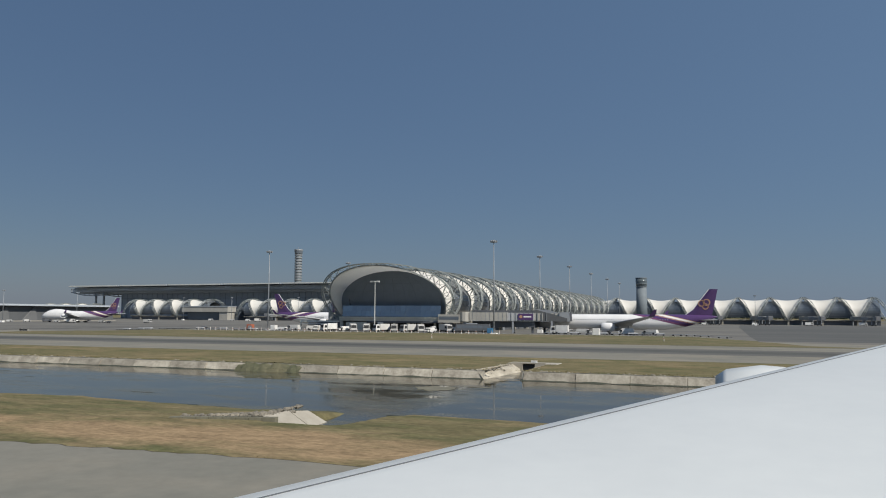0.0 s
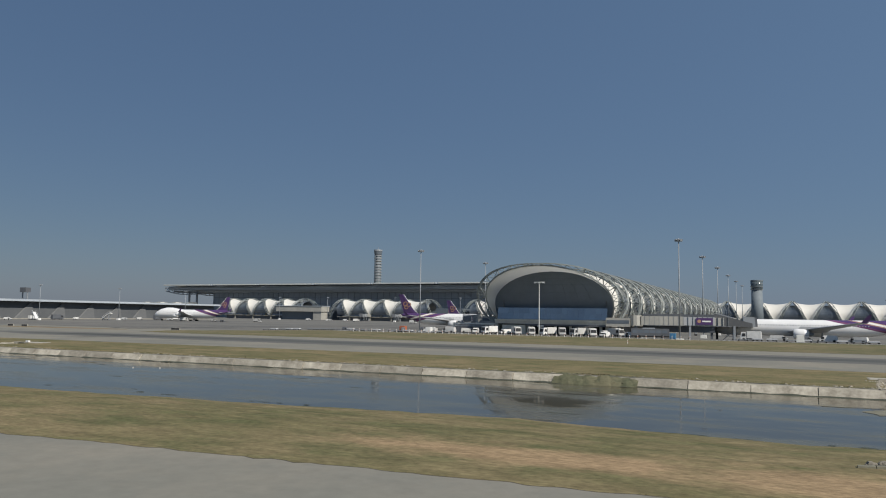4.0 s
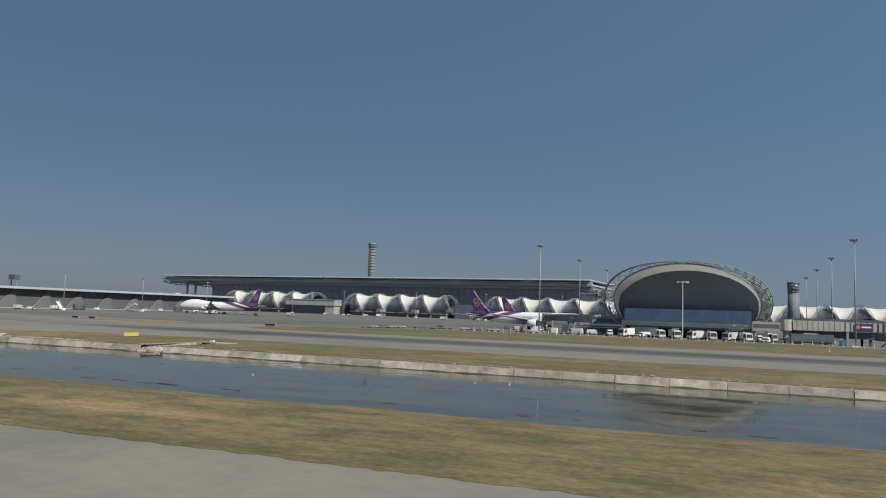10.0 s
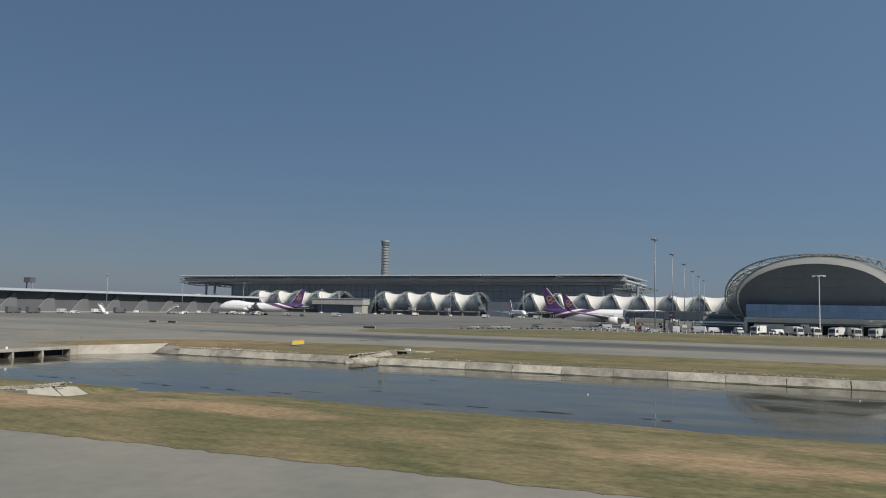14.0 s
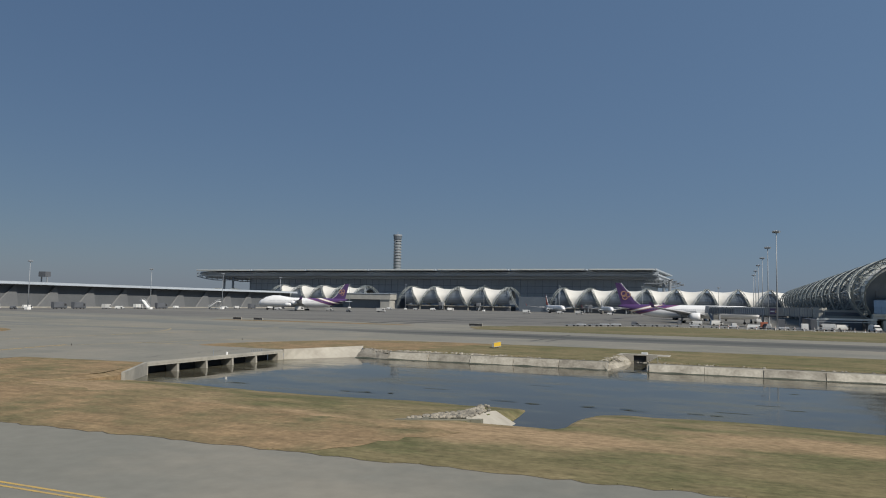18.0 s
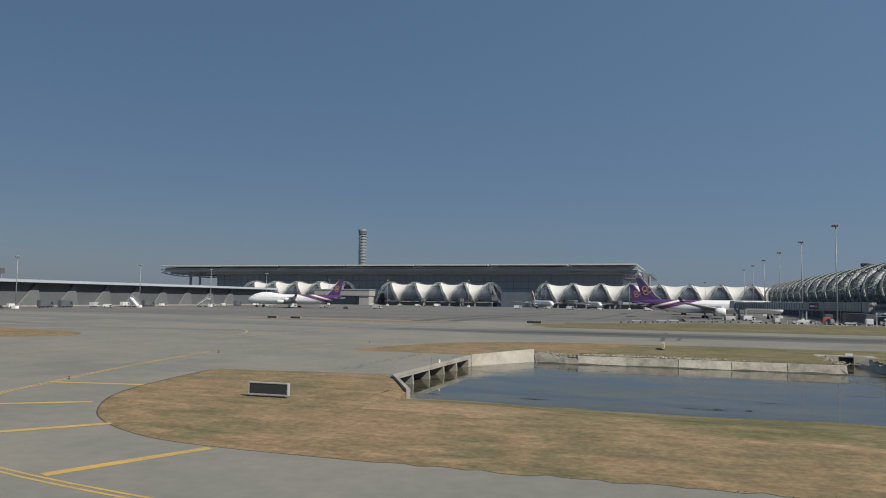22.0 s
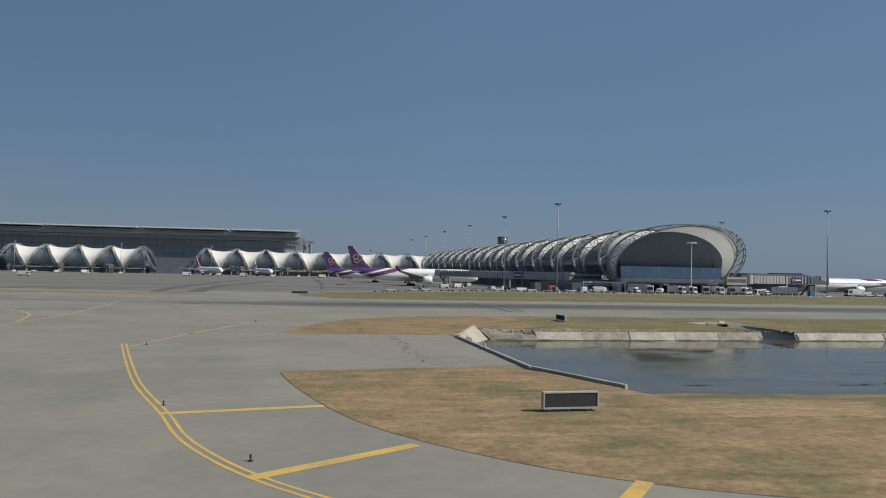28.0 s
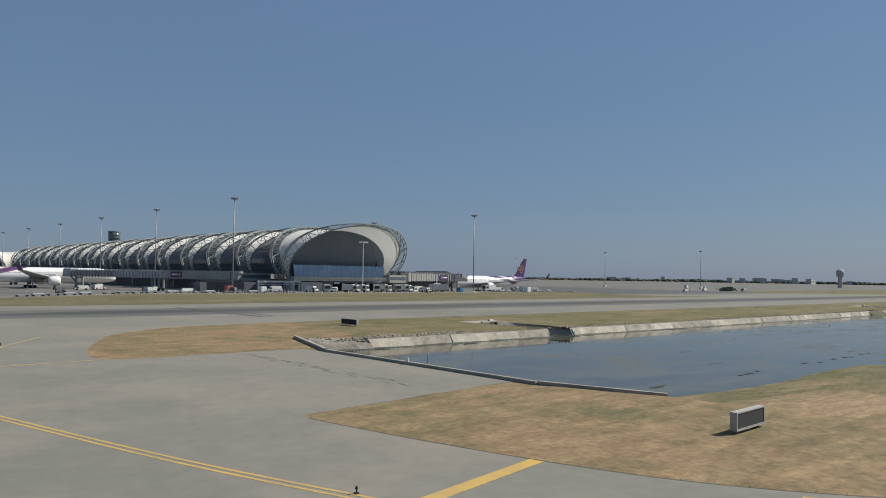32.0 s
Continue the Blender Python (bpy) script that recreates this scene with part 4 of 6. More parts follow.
# yellow markings round the corner
def offset(pts, d):
    out = []
    for i, p in enumerate(pts):
        a, b = pts[max(i - 1, 0)], pts[min(i + 1, len(pts) - 1)]
        dx, dy = b[0] - a[0], b[1] - a[1]
        k = math.hypot(dx, dy)
        out.append((p[0] - dy / k * d, p[1] + dx / k * d))
    return out


edge_line = smooth_line([(-286.2, 101.0), (-283.6, 90.0), (-280.1, 76.2), (-276.8, 66.0), (-274.8, 59.6), (-271.6, 53.6), (-267.2, 48.6), (-261.8, 43.8), (-252.0, 40.2), (-236.0, 38.2), (-205, 37.4)], 5)
for d in (-0.2, 0.2):
    mb = MB()
    strip(mb, offset(edge_line, d), 0.17, 0.033)
    solid("edge_marking", mb, M_YELLOW, "worn double yellow line curving round the taxiway edge", "marking", group="edge lines", kind="structure")
for a, b in (((-277.1, 65.9), (-268.8, 67.4)), ((-271.8, 53.7), (-265.2, 58.0)), ((-263.0, 45.1), (-257.9, 51.5)), ((-251.6, 40.6), (-248.6, 47.6))):
    mb = MB()
    strip(mb, [a, ((a[0] + b[0]) / 2, (a[1] + b[1]) / 2), b], 0.66, 0.034)
    solid("shoulder_bar", mb, M_YELLOW, "worn yellow bar painted across the taxiway shoulder", "marking", group="shoulder bars", kind="structure")
for pts in ([(-352, 159.5), (-338, 161.0), (-327.6, 161.4), (-319.3, 160.2), (-312.9, 152.4), (-307.6, 142.0), (-304.6, 128.0)],
            [(-305.3, 186.2), (-303.2, 146.7), (-304.1, 126.7), (-305.1, 106.8), (-304, 88), (-301, 66)],
            [(-285.2, 98.5), (-282.4, 109.3), (-277.0, 126.5), (-270.4, 138.0)], [(-262, 149.5), (-250, 146.9)], [(-283, 112), (-272.4, 112.8)]):
    mb = MB()
    strip(mb, smooth_line(pts, 5), 0.42, 0.037)
    solid("guide_line", mb, M_FADED, "faded yellow taxi guide line", "marking", group="guide lines", kind="structure")

mb = MB()
strip(mb, [(-229.7, 200.0), (-229.8, 182.0), (-229.9, 163.4)], 0.8, 0.062)
solid("joint_patch", mb, M_RUBMARK, "dark narrow asphalt patch laid across the far taxiway", "pavement patch", kind="structure")

# ---- concourses: leaning truss arches with white membranes over dark glass ----
A_W, ZC, B_UP, B_DN, BAY = 23.9, 13.2, 12.4, 16.0, 27.4
TH0 = -0.56


def arch(th, off=0.0):
    """Cross-section of the vault: sideways and height at angle th, moved outward by off."""
    c, s = math.cos(th), math.sin(th)
    b = B_UP if s >= 0 else B_DN
    n = math.hypot(c / A_W, s / b)
    return c * A_W + off * (c / A_W) / n, ZC + s * b + off * (s / b) / n


def lean(th, reach, power=1.3):
    """How far the arch leans along the axis at angle th."""
    z = arch(th)[1]
    q = (z - 4.7) / (ZC + B_UP - 4.7)
    return 0.9 + (reach - 0.9) * max(q, 0) ** power


def ths(n):
    return [TH0 + (math.pi - 2 * TH0) * i / n for i in range(n + 1)]


def truss(name, c, sign, reach, parent, n=22, r=0.24, power=1.3, wide=0.75):
    mb = MB()
    T = ths(n)
    inn = [(arch(t, 0.15)[0], c + sign * lean(t, reach, power), arch(t, 0.15)[1]) for t in T]
    dep = [0.7 + 3.0 * math.sin(math.pi * min(1, abs(i - n / 2) / (n / 2)) ** 1.9) ** 0.8 for i in range(n + 1)]
    out = [(arch(t, d)[0], c + sign * lean(t, reach, power) - sign * wide, arch(t, d)[1]) for t, d in zip(T, dep)]
    out2 = [(arch(t, d)[0], c + sign * lean(t, reach, power) + sign * wide, arch(t, d)[1]) for t, d in zip(T, dep)]
    mb.pipe(inn, r * 1.2).pipe(out, r * 1.1).pipe(out2, r * 0.9)
    for i in range(n):
        mb.beam(inn[i], out[i + 1] if i % 2 else out[i], r * 0.5)
        mb.beam(inn[i + 1], out[i] if i % 2 == 0 else out[i + 1], r * 0.5)
        mb.beam(inn[i], out2[i], r * 0.5).beam(inn[i], out2[i + 1], r * 0.45)
        mb.beam(out[i], out2[i], r * 0.4)
    return part(name, mb, M_TRUSS, parent)


def membrane(c, r0, r1, parent, n=26, m=8, power=1.3, deep=1.5, front=None):
    rows = []
    for t in ths(n):
        a, b = lean(t, r0, front or power), lean(t, r1, power)
        row = []
        for j in range(m + 1):
            s = j / m
            sag = -deep * 4 * s * (1 - s) * min(1.0, (a + b) / 18)
            u, z = arch(t, sag)
            row.append((u, c - a + (a + b) * s, z))
        rows.append(row)
    return part("membrane", MB().grid(rows), M_MEMB, parent, "white stretched fabric roof panel", True)


def glass_vault(v0, v1, parent, step=BAY / 6, inset=2.4):
    n = 22
    mb, bars = MB(), MB()
    T = ths(n)
    for t0, t1 in zip(T, T[1:]):
        (a, za), (b, zb) = arch(t0, -inset), arch(t1, -inset)
        mb.add([(a, v0, za), (b, v0, zb), (b, v1, zb), (a, v1, za)], [(0, 1, 2, 3)])
        bars.beam((a, v0, za), (a, v1, za), 0.1)
    v = v0
    while v <= v1:
        bars.pipe([(arch(t, 0.05 - inset)[0], v, arch(t, 0.05 - inset)[1]) for t in T[::2]], 0.1)
        v += step
    part("glass_wall", mb, M_GLASS, parent, "dark tinted curved glass")
    part("mullions", bars, M_MULL, parent)


def vault(name, label, m, centres, reach=BAY / 2, first=None, v_end=None, detail=30, ends=False, power=1.3, deep=1.5, wide=0.75, inset=0.0):
    t = thing(name, label, "airport concourse", at=m)
    for i, c in enumerate(centres):
        r0 = first if (first and i == 0) else reach
        membrane(c, r0 if r0 != reach else reach - inset, reach - inset, t, power=power + 0.3 * (inset > 0), deep=1.1 if r0 != reach else deep, front=1.3 if r0 != reach else None)
        truss("truss", c, -1, r0, t, detail, power=1.3 if r0 != reach else power, wide=wide)
        truss("truss", c, 1, reach, t, detail, power=power, wide=wide)
    v0, v1 = centres[0] - (0 if first else reach), v_end or centres[-1] + reach
    if ends:
        truss("truss", centres[0] - BAY, 1, reach, t, detail, power=power, wide=wide)
        truss("truss", centres[-1] + BAY, -1, reach, t, detail, power=power, wide=wide)
        v0, v1 = v0 - 4, v1 + 4
    glass_vault(v0 + (1.0 if first else 0), v1, t, inset=deep + 0.9)
    # floor slab edge, lower storeys and columns
    part("floor_slab", MB().box(-21.5, v0 + 1, 4.1, 21.5, v1, 4.9), M_CONC, t)
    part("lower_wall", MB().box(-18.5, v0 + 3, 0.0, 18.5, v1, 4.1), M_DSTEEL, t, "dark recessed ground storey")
    for c in centres:
        for s in (-1, 1):
            part("column", MB().box(s * 20.4 - 0.5, c - 0.8, 0.0, s * 20.4 + 0.5, c + 0.8, 5.2, (0.1, 0.15, -0.1, -0.15)), M_CONC, t)
    return t


# the long pier seen end-on: axis runs away from the canal
PX, PY = -129.2, 0.0
tube = vault("concourse_pier", "long vaulted concourse with white membranes, steel trusses and a glazed end", pose(PX, PY, 0), [291 + BAY * i for i in range(16)], first=19.3, v_end=735, power=2.3, deep=3.0)

# glazed end wall of the pier
def end_wall(parent, v):
    T = ths(30)
    ring = [arch(t, -1.1) for t in T]

    def front(z):
        return v + 2.0 - 4.0 * max(0, (z - 9) / 15) ** 1.2
    rows = []
    for k in range(16):
        z = ring[0][1] + (ring[15][1] - ring[0][1]) * (math.sin(k / 15 * math.pi / 2))
        b = B_UP if z > ZC else B_DN
        half = max(0.05, (A_W + 0.2 - 1.3 * min(1, max(0, (z - 8) / 14))) * math.sqrt(max(0, 1 - ((z - ZC) / (b - 1.1 * (z > ZC))) ** 2)))
        rows.append([(half * (i / 10 - 1), front(z), z) for i in range(21)])
    part("end_glass", MB().grid(rows), M_END, parent, "dark slate tinted end glazing")
    bars = MB()
    for row in rows[6:14:2]:
        bars.beam((row[0][0], row[0][1] - 0.08, row[0][2]), (row[-1][0], row[-1][1] - 0.08, row[-1][2]), 0.04)
    for i in range(2, 20, 2):
        bars.pipe([(r[i][0], r[i][1] - 0.08, r[i][2]) for r in rows[2:]], 0.028)
    part("mullions", bars, M_ENDBAR, parent)
    # leaning lower band of bluish panes
    pane = MB().box(-1.02, -0.03, 0.03, 1.02, 0.03, 2.18).mesh("pane", M_BGLASS)
    for r in range(2):
        for k in range(20):
            u = -21.0 + 2.1 * (k + 0.5)
            ob = new("pane", pane)
            ob.parent = parent
            ob.matrix_basis = pose(u, v - 3.0 + r * 0.42 + noise.noise((k * .9, r, 0)) * 0.06, 6.6 + r * 2.16, -11 + noise.noise((k * 1.7, r * 5, 2)) * 2.0, 0, noise.noise((k * 2.3, r, 7)) * 1.2)
    part("sill_beam", MB().box(-21.6, v - 4.2, 4.9, 21.6, v - 0.3, 5.9).box(-21.6, v - 4.6, 5.9, 21.6, v - 0.3, 6.5), M_CREAM, parent)
    # ground storey with bays for vehicles
    for a, b, y0, z1 in ((-22, -20.6, 3.0, 4.9), (-18.6, -9.4, 4.2, 4.4), (20.4, 22, 3.0, 4.9)):
        part("front_wall", MB().box(a, v - y0, 0, b, v + 3, z1), M_CREAM, parent, "pale beige ground storey wall")
    part("canopy_edge", MB().box(-9.4, v - 4.5, 4.2, 22, v - 0.2, 4.86), M_DSTEEL, parent)
    # bay depth is a near-black block, its shade given by colour
    for a, b in ((-20.6, -18.6), (-9.4, 20.4)):
        part("front_recess", MB().box(a, v + 1.0, 0.02, b, v + 2.9, 4.2), M_DARK, parent, "vehicle bay with its shade as a near-black block")
    for u in (-4.2, 1.6, 7.4, 13.2, 18.6):
        part("column", MB().box(u - 0.4, v - 2.6, 0, u + 0.4, v - 1.7, 4.2), M_CREAM, parent)
    part("sign_board", MB().box(-4.5, v - 4.72, 3.9, -2.1, v - 4.62, 4.5), M_WHITE, parent)


end_wall(tube, 291.0)

# the cross concourse behind, seen from its long side, in three stretches
CY = 772.0
ROT = Matrix.Rotation(radians(-90), 4, 'Z')
def cross(name, x0, n):
    return vault(name, "long vaulted concourse with white membrane peaks between dark pointed glass bays", Matrix.Translation((x0, CY - 9, 0)) @ ROT @ Matrix.Diagonal((0.6, 1, 0.945, 1)), [BAY * (i + 0.5) for i in range(n)], reach=BAY * 0.49, detail=16, ends=True, power=1.12, deep=2.4, wide=0.9, inset=0.3)


cross("cross_concourse", -687.6, 4)
cross("cross_concourse", -521.0, 4)
cross("cross_concourse", -353.8, 8)
cross("cross_concourse", -128.6, 9)
vault("far_concourse", "white membrane mounds of a concourse behind the dark pier", Matrix.Translation((-846, CY, 0)) @ ROT @ Matrix.Diagonal((0.6, 1, 0.76, 1)), [BAY * (i + 0.5) for i in range(3)], reach=BAY * 0.49, detail=12, power=0.95, deep=2.4, inset=0.5)
solid("link_wall", MB().box(-398, 752, 0, -367, 790, 15).box(-566, 756, 0, -534, 790, 15), M_GLASS, "dark glazed link between the concourse stretches", "building", kind="structure")
t = thing("gate_lounge", "pale beige flat-roofed bridge building on a thick column", "building")
part("upper_box", MB().box(-600, 736, 9.5, -536, 752, 15.5), M_BEIGE, t)
part("column", MB().box(-548, 737, 0, -537, 751, 9.5), M_BEIGE, t)
part("roof_edge", MB().box(-600.6, 735.4, 15.5, -535.4, 752.6, 16.2), M_LOUVRE, t)
part("glazing", MB().box(-596, 742, 0.1, -549, 751, 9.4), M_GLASS, t)

# ---- terminal with its canopy ----
def terminal():
    t = thing("terminal", "wide glass terminal hall under a flat louvred steel canopy", "terminal building")
    part("glass_hall", MB().box(-800, 850, 0, -285, 1010, 36), M_HALL, t, "blue-grey glass walls paled for distance haze")
    bars = MB()
    for i in range(60):
        bars.box(-798 + i * 8.7, 849.6, 0, -797.75 + i * 8.7, 849.98, 36)
    for z in (12, 20, 28):
        bars.box(-800, 849.7, z, -285, 849.97, z + 0.4)
    part("mullions", bars, M_TOWER, t)
    ends = [-860, -770, -690, -602, -515, -427, -340, -267]
    for i, (a, b) in enumerate(zip(ends, ends[1:])):
        z = 43.2 + 0.28 * i
        part("canopy_panel", MB().add([(a + 1, 812, z), (b - 1, 812, z + 0.5), (b - 1, 1020, z + 2.2), (a + 1, 1020, z + 2), (a + 1, 812, z + 1.6), (b - 1, 812, z + 2.1), (b - 1, 1020, z + 3.8), (a + 1, 1020, z + 3.6)],
             [(3, 2, 1, 0), (4, 5, 6, 7), (0, 1, 5, 4), (1, 2, 6, 5), (2, 3, 7, 6), (3, 0, 4, 7)]), M_LOUVRE, t)
        part("shade_band", MB().box(a, 822, z - 4.6, b, 1012, z - 2.8), M_SOFFIT, t)
        part("louvre_band", MB().box(a, 824, z - 2.6, b, 826, z - 0.6).box(a, 823, z - 6.0, b, 824, z - 5.0), M_SOFFIT, t)
        part("fascia", MB().box(a + 3, 811.2, z + 0.5, b - 3, 811.95, z + 1.75), M_STEEL, t, "pale canopy edge")
        part("beam", MB().box(a, 834, z - 8.6, b, 1008, z - 6.0), M_SOFFIT, t)
    for y in (826, 880, 940, 1000):
        for x0, x1, s in ((-868, -800, 1), (-285, -252, -1)):
            n, tr = 8, MB()
            top = [(x0 + (x1 - x0) * i / n, y, 41.0 - (7.0 * (i / n) ** 2 if s < 0 else 0)) for i in range(n + 1)]
            bot = [(p[0], y, 41.0 - 9.5 * math.sin(math.pi * min(1, (i if s > 0 else n - i) / n + 0.25) * 0.6)) for i, p in enumerate(top)]
            tr.pipe(top, 0.8).pipe(bot, 0.8)
            for i in range(n):
                tr.beam(top[i], bot[i], 0.4).beam(top[i], bot[i + 1], 0.4)
            part("edge_truss", tr, M_GSTEEL, t, "curved steel truss under the canopy end")
    for x in (-826, -812, -262, -256):
        part("mast", MB().beam((x, 830, 0), (x, 830, 36), 1.6, 8), M_GSTEEL, t)


terminal()

# ---- control towers ----
t = thing("control_tower", "tall slim control tower ringed by horizontal bands", "control tower", at=pose(-809.4, 1335, 0))
part("shaft", MB().beam((0, 0, 0), (0, 0, 130), 6.9, 14, 6.6), M_TOWER, t, smooth=True)
for i in range(21):
    z = 14 + i * 5.6
    part("ring", MB().beam((0, 0, z), (0, 0, z + 2.4), 7.9, 16, 7.9), M_GSTEEL, t)
part("cab", MB().beam((0, 0, 130), (0, 0, 136.5), 7.9, 16, 8.6), M_GLASS, t)
part("cab_roof", MB().beam((0, 0, 136.5), (0, 0, 139), 9.0, 16, 8.6), M_GSTEEL, t)
part("mast", MB().beam((0, 0, 139), (0, 0, 144), 0.5, 6), M_GSTEEL, t)
t = thing("apron_tower", "round grey apron control tower with a dark glazed top", "control tower", at=pose(-74.2, 722, 0))
part("shaft", MB().beam((0, 0, 0), (0, 0, 33.5), 5.2, 20, 4.5), M_TOWER, t, smooth=True)
part("cab", MB().beam((0, 0, 33.5), (0, 0, 41.4), 4.7, 20, 5.1), M_GREEN, t, "dark glass cab", True)
part("cab_roof", MB().beam((0, 0, 41.4), (0, 0, 42.2), 5.3, 20), M_TOWER, t)
for z in (34, 36.4, 38.8):
    part("band", MB().beam((0, 0, z), (0, 0, z + 0.5), 5.2, 20), M_TOWER, t)
t = thing("equipment_tower", "open steel tower with a dark box on top", "tower", at=pose(-1021.4, 718, 0))
part("box", MB().box(-6, -4, 31, 6, 4, 37.5), M_DSTEEL, t)
for x in (-5, 5):
    part("leg", MB().beam((x, 0, 0), (x, 0, 31), 0.9), M_GSTEEL, t)

# ---- dark pier on the far side of the apron ----
def dark_pier():
    t = thing("pier_building", "long low dark-clad pier with a thin pale roof edge", "airport concourse", at=pose(-570, 0, 0))
    part("wall", MB().add([(0, 60, 0), (0, 600, 0), (-3, 600, 13.5), (-3, 60, 13.5), (-40, 60, 0), (-40, 600, 0), (-40, 600, 13.5), (-40, 60, 13.5)],
         [(0, 3, 2, 1), (1, 2, 6, 5), (0, 4, 7, 3), (3, 7, 6, 2)]), M_PIER, t)
    part("roof", MB().box(-44, 56, 13.6, 2.5, 604, 14.9), M_SOFFIT, t)
    part("gutter", MB().box(2.5, 56, 13.3, 3.2, 604, 13.75), M_LOUVRE, t)
    for i in range(18):
        y = 70 + i * BAY
        part("buttress", MB().add([(0.05, y - 13, 0), (0.05, y + 3.5, 0), (-2.4, y + 3.2, 12.6), (-2.4, y + 1.5, 12.6), (0.9, y - 12, 0), (0.9, y + 3.2, 0), (-1.7, y + 3.0, 12.6), (-1.7, y + 1.8, 12.6)],
             [(4, 5, 6, 7), (0, 4, 7, 3), (1, 2, 6, 5), (3, 7, 6, 2)]), M_PIER2, t)
    part("barrier", MB().box(0.1, 60, 0, 3.0, 600, 0.7), M_CONC, t, "low grey barrier along the wall")


dark_pier()

# ---- jets ----
def jet(name, label, L=63.7, R=2.82, span=60.3, fin=16.9, four=False, hump=False, tail_mat=None, livery=True, at=None):
    """Nose towards -x, tail fin tip near x = 0; the ground is z = 0."""
    t = thing(name, label, "airliner", group="parked airliners", at=at)
    zc = R + 2.3
    mb = MB()
    prof = [(0.0, 0.05, -0.40), (0.006, 0.30, -0.36), (0.02, 0.56, -0.25), (0.045, 0.79, -0.12), (0.085, 0.95, -0.03), (0.13, 1.0, 0.0)]
    prof += [(0.13 + 0.54 * i / 9, 1.0, 0.0) for i in range(1, 10)]
    prof += [(0.72, 0.98, 0.03), (0.78, 0.9, 0.11), (0.84, 0.76, 0.25), (0.90, 0.56, 0.43), (0.95, 0.36, 0.58), (0.985, 0.18, 0.70), (1.0, 0.05, 0.74)]
    fine = []
    for a, b in zip(prof, prof[1:]):
        for k in range(5):
            fine.append(tuple(a[c] + (b[c] - a[c]) * k / 5 for c in range(3)))
    fine.append(prof[-1])
    n = 28
    rows = []
    for s, r, dz in fine:
        row = []
        for i in range(n):
            th = 2 * math.pi * i / n
            y, z = R * r * math.cos(th), R * r * math.sin(th)
            if hump and z > 0 and 0.01 < s < 0.40:
                z *= 1 + 0.42 * min(1, max(0, s - 0.035) / 0.13, max(0, (0.40 - s) / 0.16)) ** 1.2
            row.append((-L + s * L, y, zc + R * dz + z))
        rows.append(row)
    mb.grid(rows, True)
    part("fuselage", mb, livery_mat(L, zc, R) if livery else M_JET, t, "", True)
    # cockpit glass
    part("cockpit_window", MB().box(-L + 0.042 * L, -R * 0.52, zc + R * (0.62 if hump else 0.30), -L + (0.07 if hump else 0.058) * L, R * 0.52, zc + R * (0.86 if hump else 0.55), (0.5, 0.2, 0.2, -0.2)), M_DARK, t, "dark cockpit windows")
    win = MB()
    for s in (-1, 1):
        for i in range(46):
            x = -L * 0.86 + i * L * 0.60 / 45
            win.box(x, s * R * 0.965 - 0.06, zc + R * 0.26, x + 0.28, s * R * 0.965 + 0.06, zc + R * 0.26 + 0.36)
    part("cabin_windows", win, M_JGREY, t, "row of small grey cabin windows")
    # wings
    half = span / 2
    for s in (-1, 1):
        w = MB()
        st = []
        for q, chord, off, z, th in ((0.04, 0.20, 0.345, 0.0, 0.13), (0.34, 0.115, 0.455, 0.055, 0.12), (0.97, 0.042, 0.66, 0.16, 0.10), (1.0, 0.03, 0.675, 0.165, 0.08)):
            x0, c, y, zz = -L + off * L, chord * L, s * half * q, zc - R * 0.55 + half * z * 0.72
            st.append([(x0, y, zz), (x0 + c * 0.15, y, zz + c * th * 0.5), (x0 + c * 0.5, y, zz + c * th * 0.45), (x0 + c, y, zz), (x0 + c * 0.5, y, zz - c * th * 0.28), (x0 + c * 0.15, y, zz - c * th * 0.32)])
        w.grid(st, True)
        part("wing", w, M_JGREY, t, "grey wing", True)
        tip = st[-1]
        part("winglet", MB().add([tip[0], tip[3], (tip[3][0] + 0.9, tip[3][1] + s * 0.7, tip[3][2] + 2.3), (tip[3][0] + 0.1, tip[3][1] + s * 0.7, tip[3][2] + 2.3),
                                  (tip[0][0], tip[0][1] - .12, tip[0][2]), (tip[3][0], tip[3][1] - .12, tip[3][2])],
                                 [(0, 1, 2, 3), (3, 2, 5, 4), (0, 3, 4), (1, 5, 2)]), M_PURPLE if livery else M_RED, t)
        st = []
        for q, chord, off, z in ((0.03, 0.095, 0.905, 0.30), (0.30, 0.04, 0.965, 0.42)):
            x0, c, y = -L + off * L, chord * L, s * half * q
            st.append([(x0, y, zc + R * z), (x0 + c * .4, y, zc + R * z + .25), (x0 + c, y, zc + R * z), (x0 + c * .4, y, zc + R * z - .2)])
        part("tailplane", MB().grid(st, True).add([st[1][0], st[1][1], st[1][2], st[1][3]], [(0, 1, 2, 3)]), M_JGREY, t)
        for q, off in (((0.36, 0.39), (0.66, 0.52)) if four else ((0.33, 0.395),)):
            er = 1.25 if four else 1.25 + (R - 2.5) * 1.05
            ex, ey, ez = -L + off * L, s * half * q, zc - R * 0.55 + half * 0.07 * q * 2 - er * 1.05
            ez = max(ez, er + 0.8)
            eng = MB()
            ring = lambda x, r: [(ex + x, ey + r * math.cos(2 * math.pi * k / 16), ez + r * math.sin(2 * math.pi * k / 16)) for k in range(16)]
            eng.grid([ring(0.35, er * 0.78), ring(0, er * 0.86), ring(0.15, er * 0.98), ring(1.6, er * 1.06), ring(3.2, er), ring(4.6, er * 0.78), ring(4.6, er * 0.5)], True)
            nac = part("engine", eng, M_JET, t, "white engine nacelle", True)
            part("fan", MB().beam((ex + 0.5, ey, ez), (ex + 0.7, ey, ez), er * 0.8, 16), M_DARK, nac)
